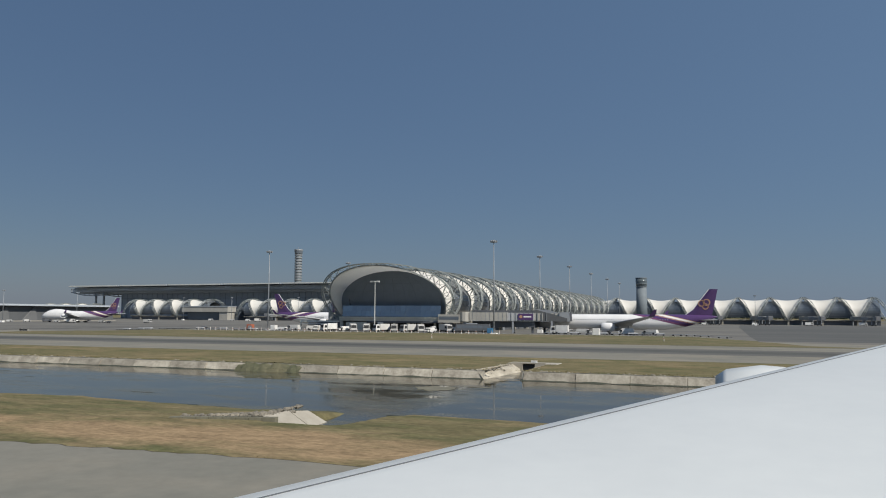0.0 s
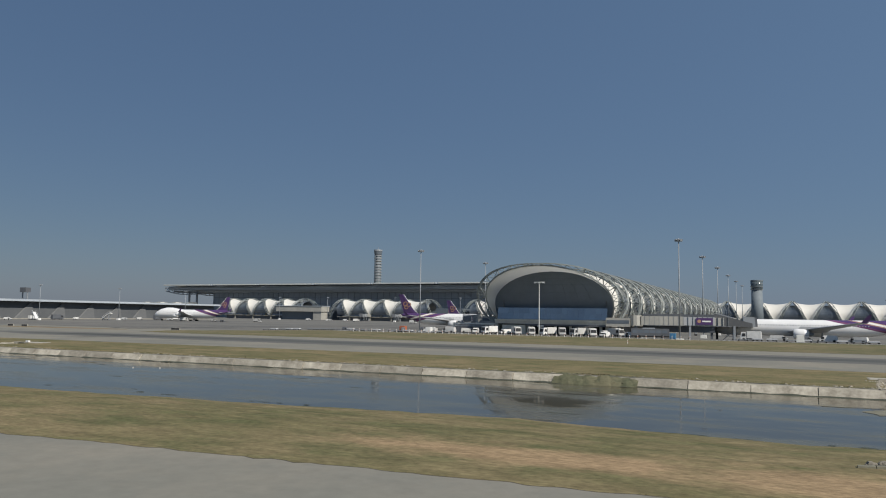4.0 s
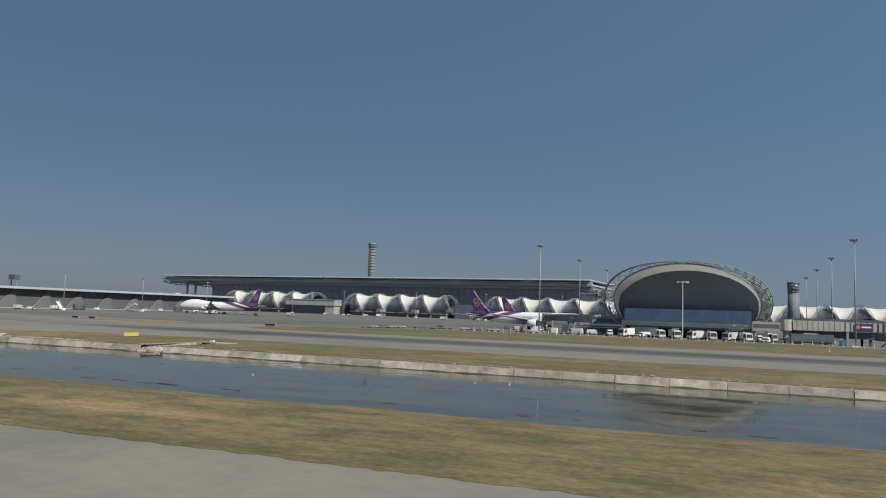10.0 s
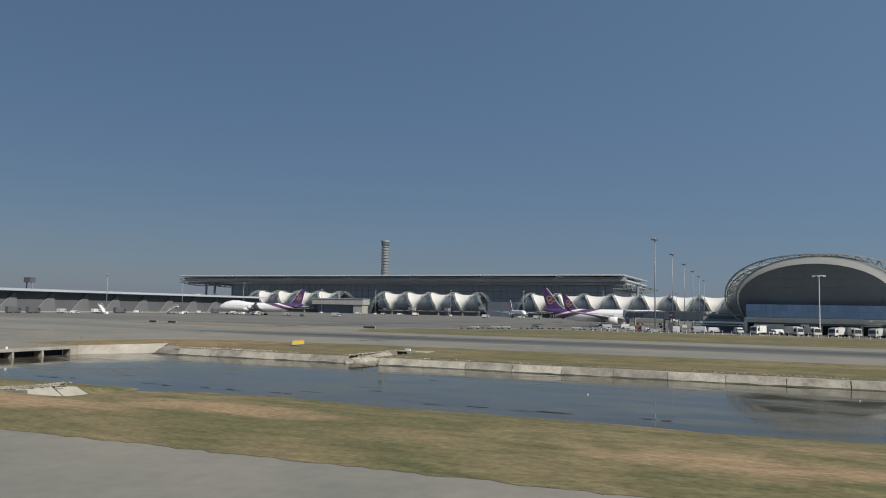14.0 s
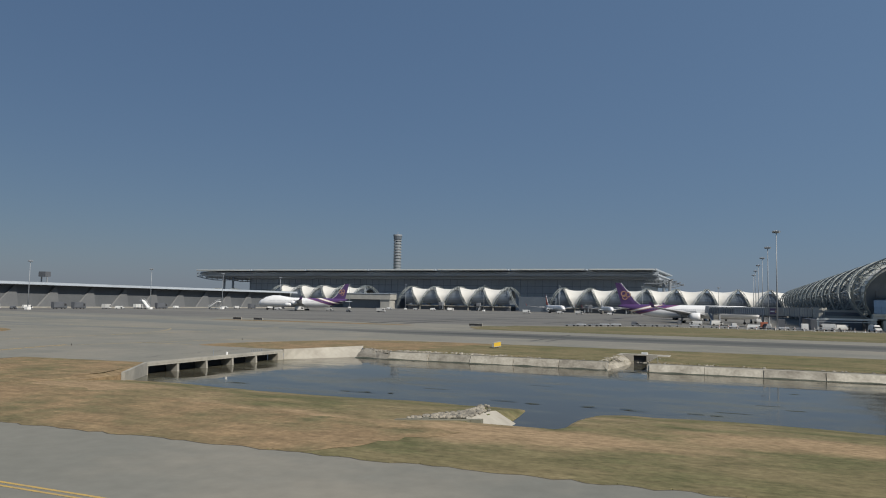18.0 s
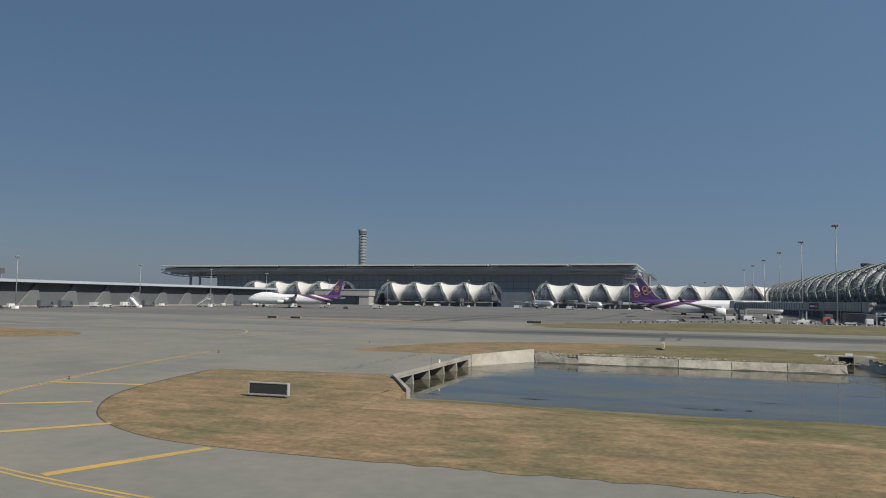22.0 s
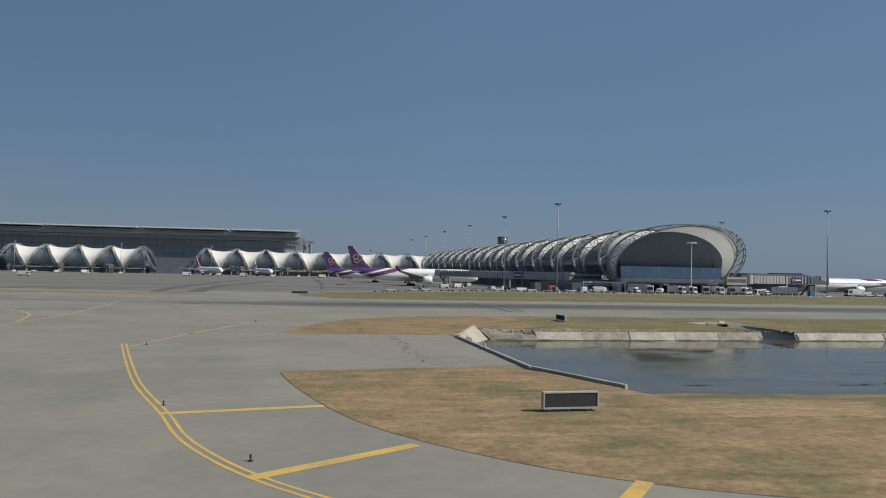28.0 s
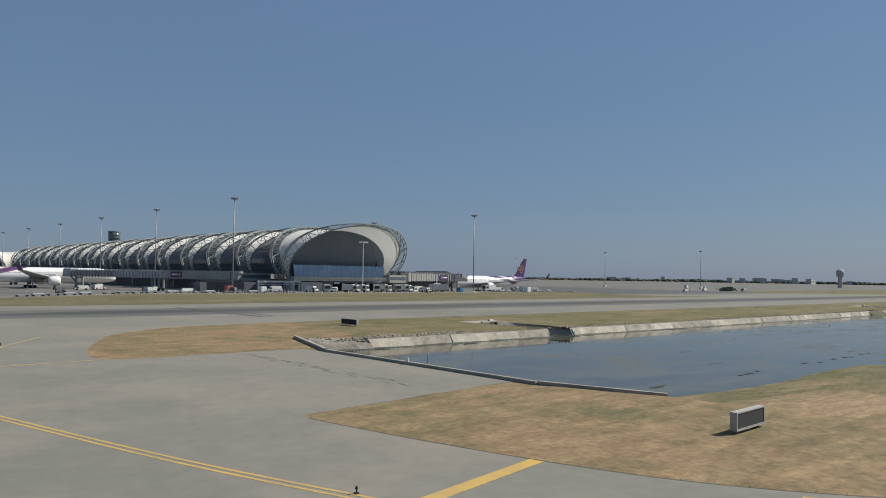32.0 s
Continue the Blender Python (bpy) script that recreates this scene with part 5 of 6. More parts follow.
            part("exhaust", MB().beam((ex + 4.3, ey, ez), (ex + 6.0, ey, ez), er * 0.52, 12, er * 0.2), M_GSTEEL, nac)
            part("pylon", MB().box(ex + 1.2, ey - 0.2, ez + er * 0.7, ex + 6.5, ey + 0.2, ez + er * 1.5, (0.8, 0, 1.0, 0)), M_JGREY, t)
    # fin with emblem
    zt, ch = zc + R * 0.75, 0.125 * L
    fx = -L + 0.845 * L
    sw = 0.60 * (fin - zt)
    st = []
    for q, c in ((0.0, 1.2), (0.25, 0.86), (1.0, 0.36)):
        x0, z, cc = fx + sw * 1.28 * q - 1.5 * (q == 0), zt + (fin - zt) * q, ch * c
        st.append([(x0, 0, z), (x0 + cc * .3, .22, z), (x0 + cc, 0, z), (x0 + cc * .3, -.22, z)])
    f = MB().grid(st, True).add(st[2], [(0, 1, 2, 3)])
    finp = part("tail_fin", f, tail_mat or M_PURPLE, t, "painted tail fin")
    part("leading_edge", MB().pipe([(p[0] - 0.02, 0, p[2]) for p in (st[0][0], st[1][0], st[2][0])], 0.16), M_JET, finp, "white leading edge")
    if livery:
        cx, cz, rr = fx + sw * 0.52 + ch * 0.34, zt + (fin - zt) * 0.46, (fin - zt) * 0.165
        for side in (-1, 1):
            em = MB()
            for dx, dz, r0 in ((-0.55, 0.15, 0.75), (0.5, 0.35, 0.8), (0.25, -0.55, 0.7)):
                o = [(cx + (dx + r0 * math.cos(a * math.pi / 7)) * rr, side * 0.27, cz + (dz + r0 * math.sin(a * math.pi / 7)) * rr) for a in range(14)]
                i2 = [(cx + (dx + r0 * .68 * math.cos(a * math.pi / 7)) * rr, side * 0.27, cz + (dz + r0 * .68 * math.sin(a * math.pi / 7)) * rr) for a in range(14)]
                em.grid([o, i2], True)
            part("emblem", em, M_GOLD, finp, "gold and pink rounded emblem")
    # landing gear
    for x, y in ((-L * 0.90, 0), (-L * 0.47, -4.2), (-L * 0.47, 4.2)):
        part("gear_leg", MB().beam((x, y, 0.6), (x, y, zc - R * 0.5), 0.22, 6), M_GSTEEL, t)
        for dx in ((0,) if y == 0 else (-0.8, 0.8)):
            for dy in (-0.45, 0.45):
                part("wheel", MB().beam((x + dx, y + dy - 0.18, 0.62), (x + dx, y + dy + 0.18, 0.62), 0.6, 12), M_RUBBER, t)
    return t


jet("airliner", "white airliner with magenta band and purple tail at the gate", 63.7, 2.82, 60.3, 16.9, at=pose(-9.2, 299.8, 0))
jet("airliner", "white airliner, magenta and gold bands, purple tail, at a gate", 63.7, 3.1, 60.9, 18.8, at=pose(-245.0, 386.8, 0, 0, 0, 180))
jet("airliner", "white airliner with purple tail parked behind another airliner", 63.7, 2.82, 60.3, 17.4, at=pose(-254, 468.4, 0, 0, 0, 180))
jet("airliner", "white four-engined airliner with upper deck hump and purple tail", 67.5, 3.35, 64.4, 19.2, four=True, hump=True, at=pose(-443.5, 474.2, 0, 0, 0, 8))
jet("airliner", "small white airliner with a red and white tail, facing the taxiway", 48.0, 2.4, 46, 16.2, tail_mat=M_RED, livery=False, at=pose(-354.5, 690, 0, 0, 0, 122))
jet("airliner", "grey-white airliner parked nose-out before the concourse", 44, 2.2, 40, 12.5, tail_mat=M_JGREY, livery=False, at=pose(-307, 706, 0, 0, 0, 112))

# ---- floodlight masts and lamp posts ----
def flood_mast(h=33.0):
    t = thing("floodlight_mast", "tall tapered grey floodlight mast on a concrete base", "light mast", group="floodlight masts")
    part("base", MB().box(-1.1, -1.1, 0, 1.1, 1.1, 1.4, (.1, .1, -.1, -.1)), M_WHITE, t)
    part("shaft", MB().beam((0, 0, 1.4), (0, 0, h - 0.6), 0.26, 10, 0.13), M_GSTEEL, t, smooth=True)
    part("ring", MB().beam((0, 0, h - 0.9), (0, 0, h - 0.5), 0.7, 10), M_GSTEEL, t)
    for i in range(8):
        a = i * math.pi / 4
        part("floodlight", MB().box(-0.3, -0.28, -0.25, 0.3, 0.28, 0.3, (0.1, 0, -0.1, 0)), M_GSTEEL, t).matrix_basis = pose(1.0 * math.cos(a), 1.0 * math.sin(a), h - 0.5, 0, 25, math.degrees(a))
    part("cap", MB().beam((0, 0, h - 0.5), (0, 0, h + 0.1), 0.5, 10, 0.15), M_GSTEEL, t)
    return t


mast = flood_mast()
mast.matrix_basis = pose(-178.9, 278.9, 0)
for x, y in [(-179, 347.5), (-179, 416), (-179, 485), (-179, 553), (-179, 622), (-80.2, 265.0), (-80, 334), (-80, 402), (-80, 471), (-80, 540), (-80, 608),
             (304.8, 378), (297.7, 473), (420, 700)]:
    copy_thing(mast, pose(x, y, 0))
low = flood_mast(25.0)
low["label"] = "grey floodlight mast at the edge of the far apron"
low.matrix_basis = pose(-523, 288, 0)
for x, y in [(-523, 372), (-523, 440), (-523, 510), (-560, 690), (-497, 690), (-415, 690), (-342, 690), (-268, 690), (-205, 690), (20, 690), (120, 690)]:
    copy_thing(low, pose(x, y, 0))
t = thing("lamp_post", "slim lamp post with a T-shaped twin head before the glazed end", "lamp post", at=pose(-129.2, 274.1, 0))
part("post", MB().beam((0, 0, 0), (0, 0, 19.8), 0.2, 8, 0.13), M_STEEL, t)
part("cross_arm", MB().box(-1.9, -0.15, 19.7, 1.9, 0.15, 20.0), M_STEEL, t)
for x in (-1.5, 0, 1.5):
    part("lamp", MB().box(x - 0.4, -0.3, 19.45, x + 0.4, 0.3, 19.7), M_LAMP, t)

# ---- signs, edge lights and posts near the taxiway ----
def info_sign(at, w=3.1, h=1.05, front=None, back=None, label=""):
    t = thing("taxiway_sign", label, "sign", group="taxiway signs", at=at)
    part("frame", MB().box(-w / 2, -0.18, 0.16, w / 2, 0.18, 0.26).box(-w / 2, -0.18, h - 0.07, w / 2, 0.18, h).box(-w / 2, -0.18, 0.26, -w / 2 + 0.07, 0.18, h - 0.07).box(w / 2 - 0.07, -0.18, 0.26, w / 2, 0.18, h - 0.07), M_BEIGE, t)
    part("front_panel", MB().box(-w / 2 + 0.07, -0.15, 0.26, w / 2 - 0.07, -0.01, h - 0.07), front, t)
    part("back_panel", MB().box(-w / 2 + 0.07, 0.0, 0.26, w / 2 - 0.07, 0.15, h - 0.07), back, t)
    for x in (-w * 0.38, 0, w * 0.38):
        part("leg", MB().box(x - 0.05, -0.05, 0, x + 0.05, 0.05, 0.17), M_GSTEEL, t)
    return t


info_sign(pose(-255.65, 64.9, 0.0, 0, 0, 2), 3.2, 1.08, M_DARK, M_YSIGN, "dark backed taxiway sign in a pale frame on dry grass")
info_sign(pose(-229.2, 137.9, 0.0, 0, 0, 89.6), 4.0, 1.0, M_YSIGN, M_DARK, "yellow faced taxiway sign standing in the grass strip")
info_sign(pose(-269.3, 243.5, 0.0), 4.6, 1.0, M_DARK, M_DARK, "dark taxiway sign at the tip of the grass strip")
info_sign(pose(-355.5, 234.8, 0.0), 3.6, 1.0, M_DARK, M_YSIGN, "dark taxiway sign on a small grass patch")
info_sign(pose(-347.0, 235.2, 0.0), 3.8, 1.0, M_DARK, M_YSIGN, "dark taxiway sign on a small grass patch")


def edge_light():
    t = thing("edge_light", "small black taxiway edge light beside a yellow line", "edge light", group="taxiway edge lights")
    part("stem", MB().beam((0, 0, 0), (0, 0, 0.2), 0.03, 6), M_RUBBER, t)
    part("lamp", MB().beam((0, 0, 0.16), (0, 0, 0.26), 0.05, 8, 0.04), M_RUBBER, t)
    part("plate", MB().beam((0, 0, 0), (0, 0, 0.04), 0.1, 10), M_RUBBER, t)
    return t


el = edge_light()
el.matrix_basis = pose(-284.0, 100.0, 0.025)
for x, y in [(-277.2, 68.2), (-272.0, 56.0), (-262.6, 46.6), (-275.7, 130.3)]:
    copy_thing(el, pose(x, y, 0.025))


def post():
    t = thing("marker_post", "short white marker post with a faded red band", "post", group="marker posts")
    part("post", MB().beam((0, 0, 0), (0, 0, 1.25), 0.09, 8, 0.08), M_WHITE, t)
    part("band", MB().beam((0, 0, 0.72), (0, 0, 0.95), 0.1, 8), M_ORANGE, t)
    part("foot", MB().beam((0, 0, 0), (0, 0, 0.12), 0.2, 8), M_CONC, t)
    return t


mp = post()
mp.matrix_basis = pose(-196, 258, 0.05 + terrace(-196, 258))
for i in range(1, 47):
    x, y = -196 + i * 2.6, 258 + 0.4 * math.sin(i)
    copy_thing(mp, pose(x, y, 0.05 + terrace(x, y)))
for i, (x, y) in enumerate([(-23, 236), (-90, 232)]):
    copy_thing(mp, pose(x, y, 0.05 + terrace(x, y)))

# ---- vehicles ----
def van(name, label, L=5.4, W=2.0, H=2.3, cab=1.6, body=None, box=False):
    t = thing(name, label, "vehicle", group="ground vehicles")
    b = body or M_VAN
    if box:
        part("cargo_box", MB().box(-L / 2, -W / 2, 0.75, L / 2 - cab - 0.15, W / 2, H, (0.05, 0.05, -0.05, -0.05)), b, t)
        part("cab", MB().box(L / 2 - cab, -W / 2, 0.45, L / 2, W / 2, H * 0.92, (0.05, 0.12, -0.35, -0.12)), b, t)
        part("chassis", MB().box(-L / 2, -W * .35, 0.4, L / 2 - 0.2, W * .35, 0.72), M_DSTEEL, t)
    else:
        part("body", MB().box(-L / 2, -W / 2, 0.35, L / 2, W / 2, H * 0.55, (0.05, 0.03, -0.12, -0.03)).box(-L / 2 + 0.05, -W / 2 + 0.03, H * 0.55, L / 2 - 0.55, W / 2 - 0.03, H, (0.2, 0.2, -0.75, -0.2)), b, t)
    z0, z1 = H * 0.42, H * 0.78
    part("windscreen", MB().box(L / 2 - (0.34 if box else 0.95), -W * 0.42, z0 + 0.1, L / 2 - (0.02 if box else 0.52), W * 0.42, z1 + 0.1, (0.1, 0.06, -0.26, -0.06)), M_DARK, t, "dark windscreen")
    for s in (-1, 1):
        part("side_window", MB().box(L / 2 - cab + 0.15, s * W / 2 - 0.03 * s - 0.05, z0 + 0.12, L / 2 - 0.55, s * W / 2 - 0.03 * s + 0.05, z1, (0.05, 0, -0.2, 0)), M_DARK, t)
        part("headlight", MB().box(L / 2 - 0.06, s * W * 0.36 - 0.16, 0.7, L / 2 + 0.03, s * W * 0.36 + 0.16, 0.9), M_LAMP, t)
        for x in (-L * 0.3, L * 0.32):
            part("wheel", MB().beam((x, s * (W / 2 - 0.2), 0.4), (x, s * (W / 2 + 0.02), 0.4), 0.4, 12), M_RUBBER, t)
    part("bumper", MB().box(L / 2 - 0.05, -W * 0.46, 0.35, L / 2 + 0.1, W * 0.46, 0.62), M_DSTEEL, t)
    return t


v1 = van("van", "white minivan parked by the concourse end", 5.2, 1.9, 2.1)
v2 = van("truck", "white box truck parked by the concourse end", 6.2, 2.3, 2.9, 1.8, box=True)
v3 = van("pickup", "white pickup with a low load bed", 5.2, 1.9, 1.8)
v4 = van("tractor", "small grey baggage tractor", 3.2, 1.6, 1.7, body=M_DSTEEL)
v5 = van("catering_truck", "tall dark grey service truck", 8.5, 2.5, 3.8, 2.0, body=M_DSTEEL, box=True)
rv = random.Random(11)
v1.matrix_basis = pose(-152.5, 272, 0.05 + terrace(-152.5, 272), 0, 0, -75)
for x, y, k, a in [(-146.8, 271, 1, -118), (-141.6, 274, 2, -130), (-136.6, 271, 1, -60), (-131.4, 272, 1, -66), (-125.0, 271, 1, -122), (-120.4, 272.5, 1, -70), (-114.6, 271.6, 1, -114), (-110.2, 273, 1, -62),
                   (-106.5, 276, 0, -60), (-100, 282, 3, 10), (-97, 276, 2, 170), (-94.0, 285, 1, 200), (-160, 282, 2, 30), (-165, 276, 0, 170), (-172, 288, 3, 80), (-185, 300, 2, 0), (-192, 320, 2, 90),
                   (-199, 352, 0, 20), (-207, 346, 2, 180), (-214, 352, 3, 90), (-60, 276, 1, 180), (-52, 278, 2, 0), (-44, 276, 3, 0), (-38, 279, 0, 180), (-30, 277, 2, 160),
                   (-226, 300, 3, 0), (-310, 620, 1, 0), (-330, 640, 0, 0), (-288, 640, 2, 0), (-250, 630, 1, 20), (-232, 600, 4, 0), (-430, 640, 1, 40), (-455, 660, 0, 0), (-470, 655, 2, 0),
                   (-500, 660, 0, 0), (-350, 605, 1, 0), (-540, 380, 1, 90), (-535, 330, 4, 90), (-538, 300, 0, 80), (-530, 452, 2, 0), (-470, 455, 1, 30), (-455, 470, 0, 0), (-430, 452, 3, 0), (-420, 480, 1, 10), (-545, 420, 2, 90),
                   (-532, 276, 1, 80), (-528, 284, 3, 20), (-536, 318, 4, 90), (-531, 346, 1, 100), (-527, 352, 2, 10), (-538, 398, 4, 88), (-533, 470, 0, 80), (-536, 492, 4, 95), (-528, 506, 1, 30), (-540, 540, 3, 0), (-500, 470, 3, 10), (-492, 462, 2, 0),
                   (60, 690, 1, 0), (20, 700, 0, 0), (-20, 700, 2, 0), (100, 700, 1, 0), (216, 296, 0, 180), (300, 372, 0, 20), (285, 380, 1, 10), (170, 300, 0, 0), (120, 285, 2, 0)]:
    copy_thing((v1, v2, v3, v4, v5)[k], pose(x, y, 0.05 + terrace(x, y), 0, 0, a + rv.uniform(-4, 4)))
v2.matrix_basis = pose(-103.5, 281.2, 0.05 + terrace(-103.5, 281.2), 0, 0, -40)
v3.matrix_basis = pose(-104.2, 266.5, 0.05 + terrace(-104.2, 266.5), 0, 0, -100)
v4.matrix_basis = pose(-182.5, 272, 0.05 + terrace(-182.5, 272), 0, 0, 120)
v5.matrix_basis = pose(-176.2, 312, 0.05 + terrace(-176.2, 312), 0, 0, 90)


def coach(at):
    t = thing("coach", "long dark passenger bus parked beside the concourse", "bus", group="ground vehicles", at=at)
    part("body", MB().box(-6.2, -1.35, 0.4, 6.2, 1.35, 3.1, (0.12, 0.1, -0.25, -0.1)), M_DSTEEL, t)
    part("skirt", MB().box(-6.1, -1.37, 0.28, 6.1, 1.37, 0.75), M_RUBBER, t)
    for s in (-1, 1):
        for k in range(6):
            part("window", MB().box(-5.7 + 1.9 * k, s * 1.29 - 0.04, 1.6, -4.0 + 1.9 * k, s * 1.29 + 0.04, 2.6), M_GLASS, t)
        for x in (-3.6, 3.9):
            part("wheel", MB().beam((x, s * 1.15, 0.5), (x, s * 1.38, 0.5), 0.5, 14), M_RUBBER, t)
    part("windscreen", MB().box(6.0, -1.15, 1.2, 6.16, 1.15, 2.7, (-0.1, 0.05, -0.1, -0.05)), M_GLASS, t)
    part("roof_unit", MB().box(-2.5, -0.9, 3.1, 1.5, 0.9, 3.35, (0.2, 0.1, -0.2, -0.1)), M_GSTEEL, t)
    part("bumper", MB().box(6.1, -1.2, 0.35, 6.35, 1.2, 0.75), M_VAN, t, "white front bumper")


coach(pose(-91.0, 275.5, 0.05 + terrace(-91.0, 275.5), 0, 0, 6))


def dolly():
    t = thing("cargo_dolly", "low grey cargo dolly with a pale load", "dolly", group="cargo dollies")
    part("deck", MB().box(-1.7, -0.9, 0.42, 1.7, 0.9, 0.55), M_GSTEEL, t)
    part("load", MB().box(-1.5, -0.8, 0.55, 1.5, 0.8, 0.85, (0.1, 0.1, -0.1, -0.1)), M_JGREY, t)
    for x in (-1.2, 1.2):
        for s in (-0.7, 0.7):
            part("wheel", MB().beam((x, s - 0.08, 0.22), (x, s + 0.08, 0.22), 0.22, 8), M_RUBBER, t)
    return t


d = dolly()
e = thing("cargo_dolly", "empty low grey cargo dolly", "dolly", group="cargo dollies", at=pose(-243.8, 268.3, 0.05 + terrace(-243.8, 268.3)))
part("deck", MB().box(-1.7, -0.9, 0.42, 1.7, 0.9, 0.55), M_GSTEEL, e)
part("drawbar", MB().box(1.7, -0.06, 0.3, 2.7, 0.06, 0.42), M_DSTEEL, e)
for x in (-1.2, 1.2):
    for s in (-0.7, 0.7):
        part("wheel", MB().beam((x, s - 0.08, 0.22), (x, s + 0.08, 0.22), 0.22, 8), M_RUBBER, e)
d.matrix_basis = pose(-240, 268, 0.05 + terrace(-240, 268))
for i in range(1, 18):
    x, y = -240 + i * 3.9 + (i // 4) * 2.6, 268 + 0.6 * math.sin(i * 1.7)
    copy_thing(e if rv.random() < 0.55 else d, pose(x, y, 0.05 + terrace(x, y), 0, 0, rv.uniform(-4, 4)))
for i in range(13):
    x, y = -62 + i * 4.1 + (i // 3) * 1.3, 270 + 0.5 * math.sin(i)
    copy_thing(e if rv.random() < 0.5 else d, pose(x, y, 0.05 + terrace(x, y), 0, 0, rv.uniform(-4, 4)))
for x, y, m, s, lab in ((-183, 273, M_ORANGE, 2.2, "orange equipment cabinet on the apron"), (-171.5, 272, M_WHITE, 2.0, "white equipment cabinet on the apron"), (-83, 270, M_BLUE, 1.8, "blue equipment cabinet on the apron"), (-46, 266, M_WHITE, 2.2, "white container on the apron")):
    c = thing("cabinet", lab, "cabinet", at=pose(x, y, 0.05 + terrace(x, y)))
    part("body", MB().box(-s / 2, -s / 2, 0.1, s / 2, s / 2, s, (0.03, 0.03, -0.03, -0.03)), m, c)
    part("plinth", MB().box(-s / 2 + 0.1, -s / 2 + 0.1, 0, s / 2 - 0.1, s / 2 - 0.1, 0.1), M_DSTEEL, c)
    part("door", MB().box(-s * 0.4, -s / 2 - 0.04, 0.2, s * 0.4, -s / 2 - 0.005, s * 0.9), m, c)

# ---- passenger boarding bridges ----
def boarding_bridge(p, q, z=4.4, sign=True, at=0.0):
    """A corridor from p at the concourse to q at the aircraft."""
    t = thing("boarding_bridge", "grey telescopic boarding bridge on steel legs", "boarding bridge", group="boarding bridges")
    d = Vector((q[0] - p[0], q[1] - p[1], 0))
    L = d.length
    t.matrix_basis = pose(p[0], p[1], 0, 0, 0, math.degrees(math.atan2(d.y, d.x)))
    part("rotunda", MB().beam((0, 0, z - 0.3), (0, 0, z + 3.3), 2.2, 12), M_BEIGE, t)
    part("rotunda_column", MB().beam((0, 0, 0), (0, 0, z - 0.3), 0.7, 10), M_GSTEEL, t)
    a, b = L * 0.38, L * 0.70
    part("outer_tunnel", MB().box(2, -1.6, z, a + 2, 1.6, z + 3.1), M_BEIGE, t)
    part("middle_tunnel", MB().box(a + 2, -1.45, z + 0.1, b, 1.45, z + 2.95), M_JGREY, t)
    part("inner_tunnel", MB().box(b, -1.3, z + 0.15, L - 2, 1.3, z + 2.85), M_BEIGE, t)
    for s in (-1, 1):
        ribs = MB()
        for i in range(2, int(L / 1.6)):
            if i * 1.6 < L - 2:
                ribs.box(i * 1.6, s * 1.49 - 0.19, z - 0.05, i * 1.6 + 0.12, s * 1.49 + 0.19, z + 3.12)
        ribs.box(3.2, s * 1.49 - 0.16, z - 0.12, L - 2.3, s * 1.49 + 0.16, z - 0.03)
        part("rib_frame", ribs, M_GSTEEL, t)
    part("cab_head", MB().box(L - 2.2, -2.0, z - 0.1, L + 1.6, 2.0, z + 3.3, (0, 0, -0.3, 0)), M_GSTEEL, t)
    part("canopy_hood", MB().box(L + 1.4, -1.9, z, L + 2.3, 1.9, z + 3.1, (0, 0.2, -0.2, -0.2)), M_DSTEEL, t, "dark folding hood")
    for x, w in ((a + 4, 1.2), (L - 5, 1.6)):
        part("drive_column", MB().box(x - 0.35, -w - 0.35, 0.8, x + 0.35, -w + 0.25, z + 0.1).box(x - 0.35, w - 0.25, 0.8, x + 0.35, w + 0.35, z + 0.1).box(x - 0.3, -w, z - 0.6, x + 0.3, w, z - 0.1), M_GSTEEL, t)
        for s in (-1, 1):
            part("wheel", MB().beam((x, s * w - 0.3, 0.62), (x, s * w + 0.3, 0.62), 0.62, 12), M_RUBBER, t)
    if sign:
        b = at or b
        for s in (-1, 1):
            bd = part("sign_panel", MB().box(b - 6.0, s * 1.72 - 0.04, z + 0.4, b - 0.6, s * 1.72 + 0.04, z + 2.7), M_PURPLE, t, "purple sign panel with pale emblem")
            part("emblem", MB().beam((b - 5.0, s * 1.74, z + 1.55), (b - 5.0, s * 1.80, z + 1.55), 0.6, 10), M_GOLD, bd)
            part("lettering_bar", MB().box(b - 4.0, s * 1.78 - 0.02, z + 1.3, b - 1.2, s * 1.78 + 0.02, z + 1.8), M_WHITE, bd)
    part("stair", MB().add([(L - 3, 2.0, z), (L - 3, 3.0, z), (L - 9, 3.0, 0), (L - 9, 2.0, 0), (L - 3, 2.0, z + .25), (L - 3, 3.0, z + .25), (L - 9, 3.0, .25), (L - 9, 2.0, .25)],
         [(0, 1, 2, 3), (4, 7, 6, 5), (0, 3, 7, 4), (1, 5, 6, 2)]), M_GSTEEL, t)


boarding_bridge((-98, 287), (-61, 292.5), 5.3)
boarding_bridge((-164, 306), (-202, 379), 5.0, at=30.0)
boarding_bridge((-164, 390), (-209, 461), 5.0, at=30.0)
for a, b, c, e in ((-108, -99.5, 285, 290), (-163, -151, 304, 308), (-163, -151, 388, 392)):
    lk = thing("fixed_link", "pale raised walkway joining the concourse to a boarding bridge", "walkway", group="fixed links")
    part("corridor", MB().box(a, c, 4.5, b, e, 7.6), M_BEIGE, lk)
    part("window_band", MB().box(a + 0.3, c - 0.06, 5.6, b - 0.3, c - 0.01, 6.8), M_GLASS, lk)
    part("support", MB().box((a + b) / 2 - 0.4, c + 1.2, 0, (a + b) / 2 + 0.4, e - 1.2, 4.5), M_GSTEEL, lk)
boarding_bridge((-107, 372), (-66, 378))
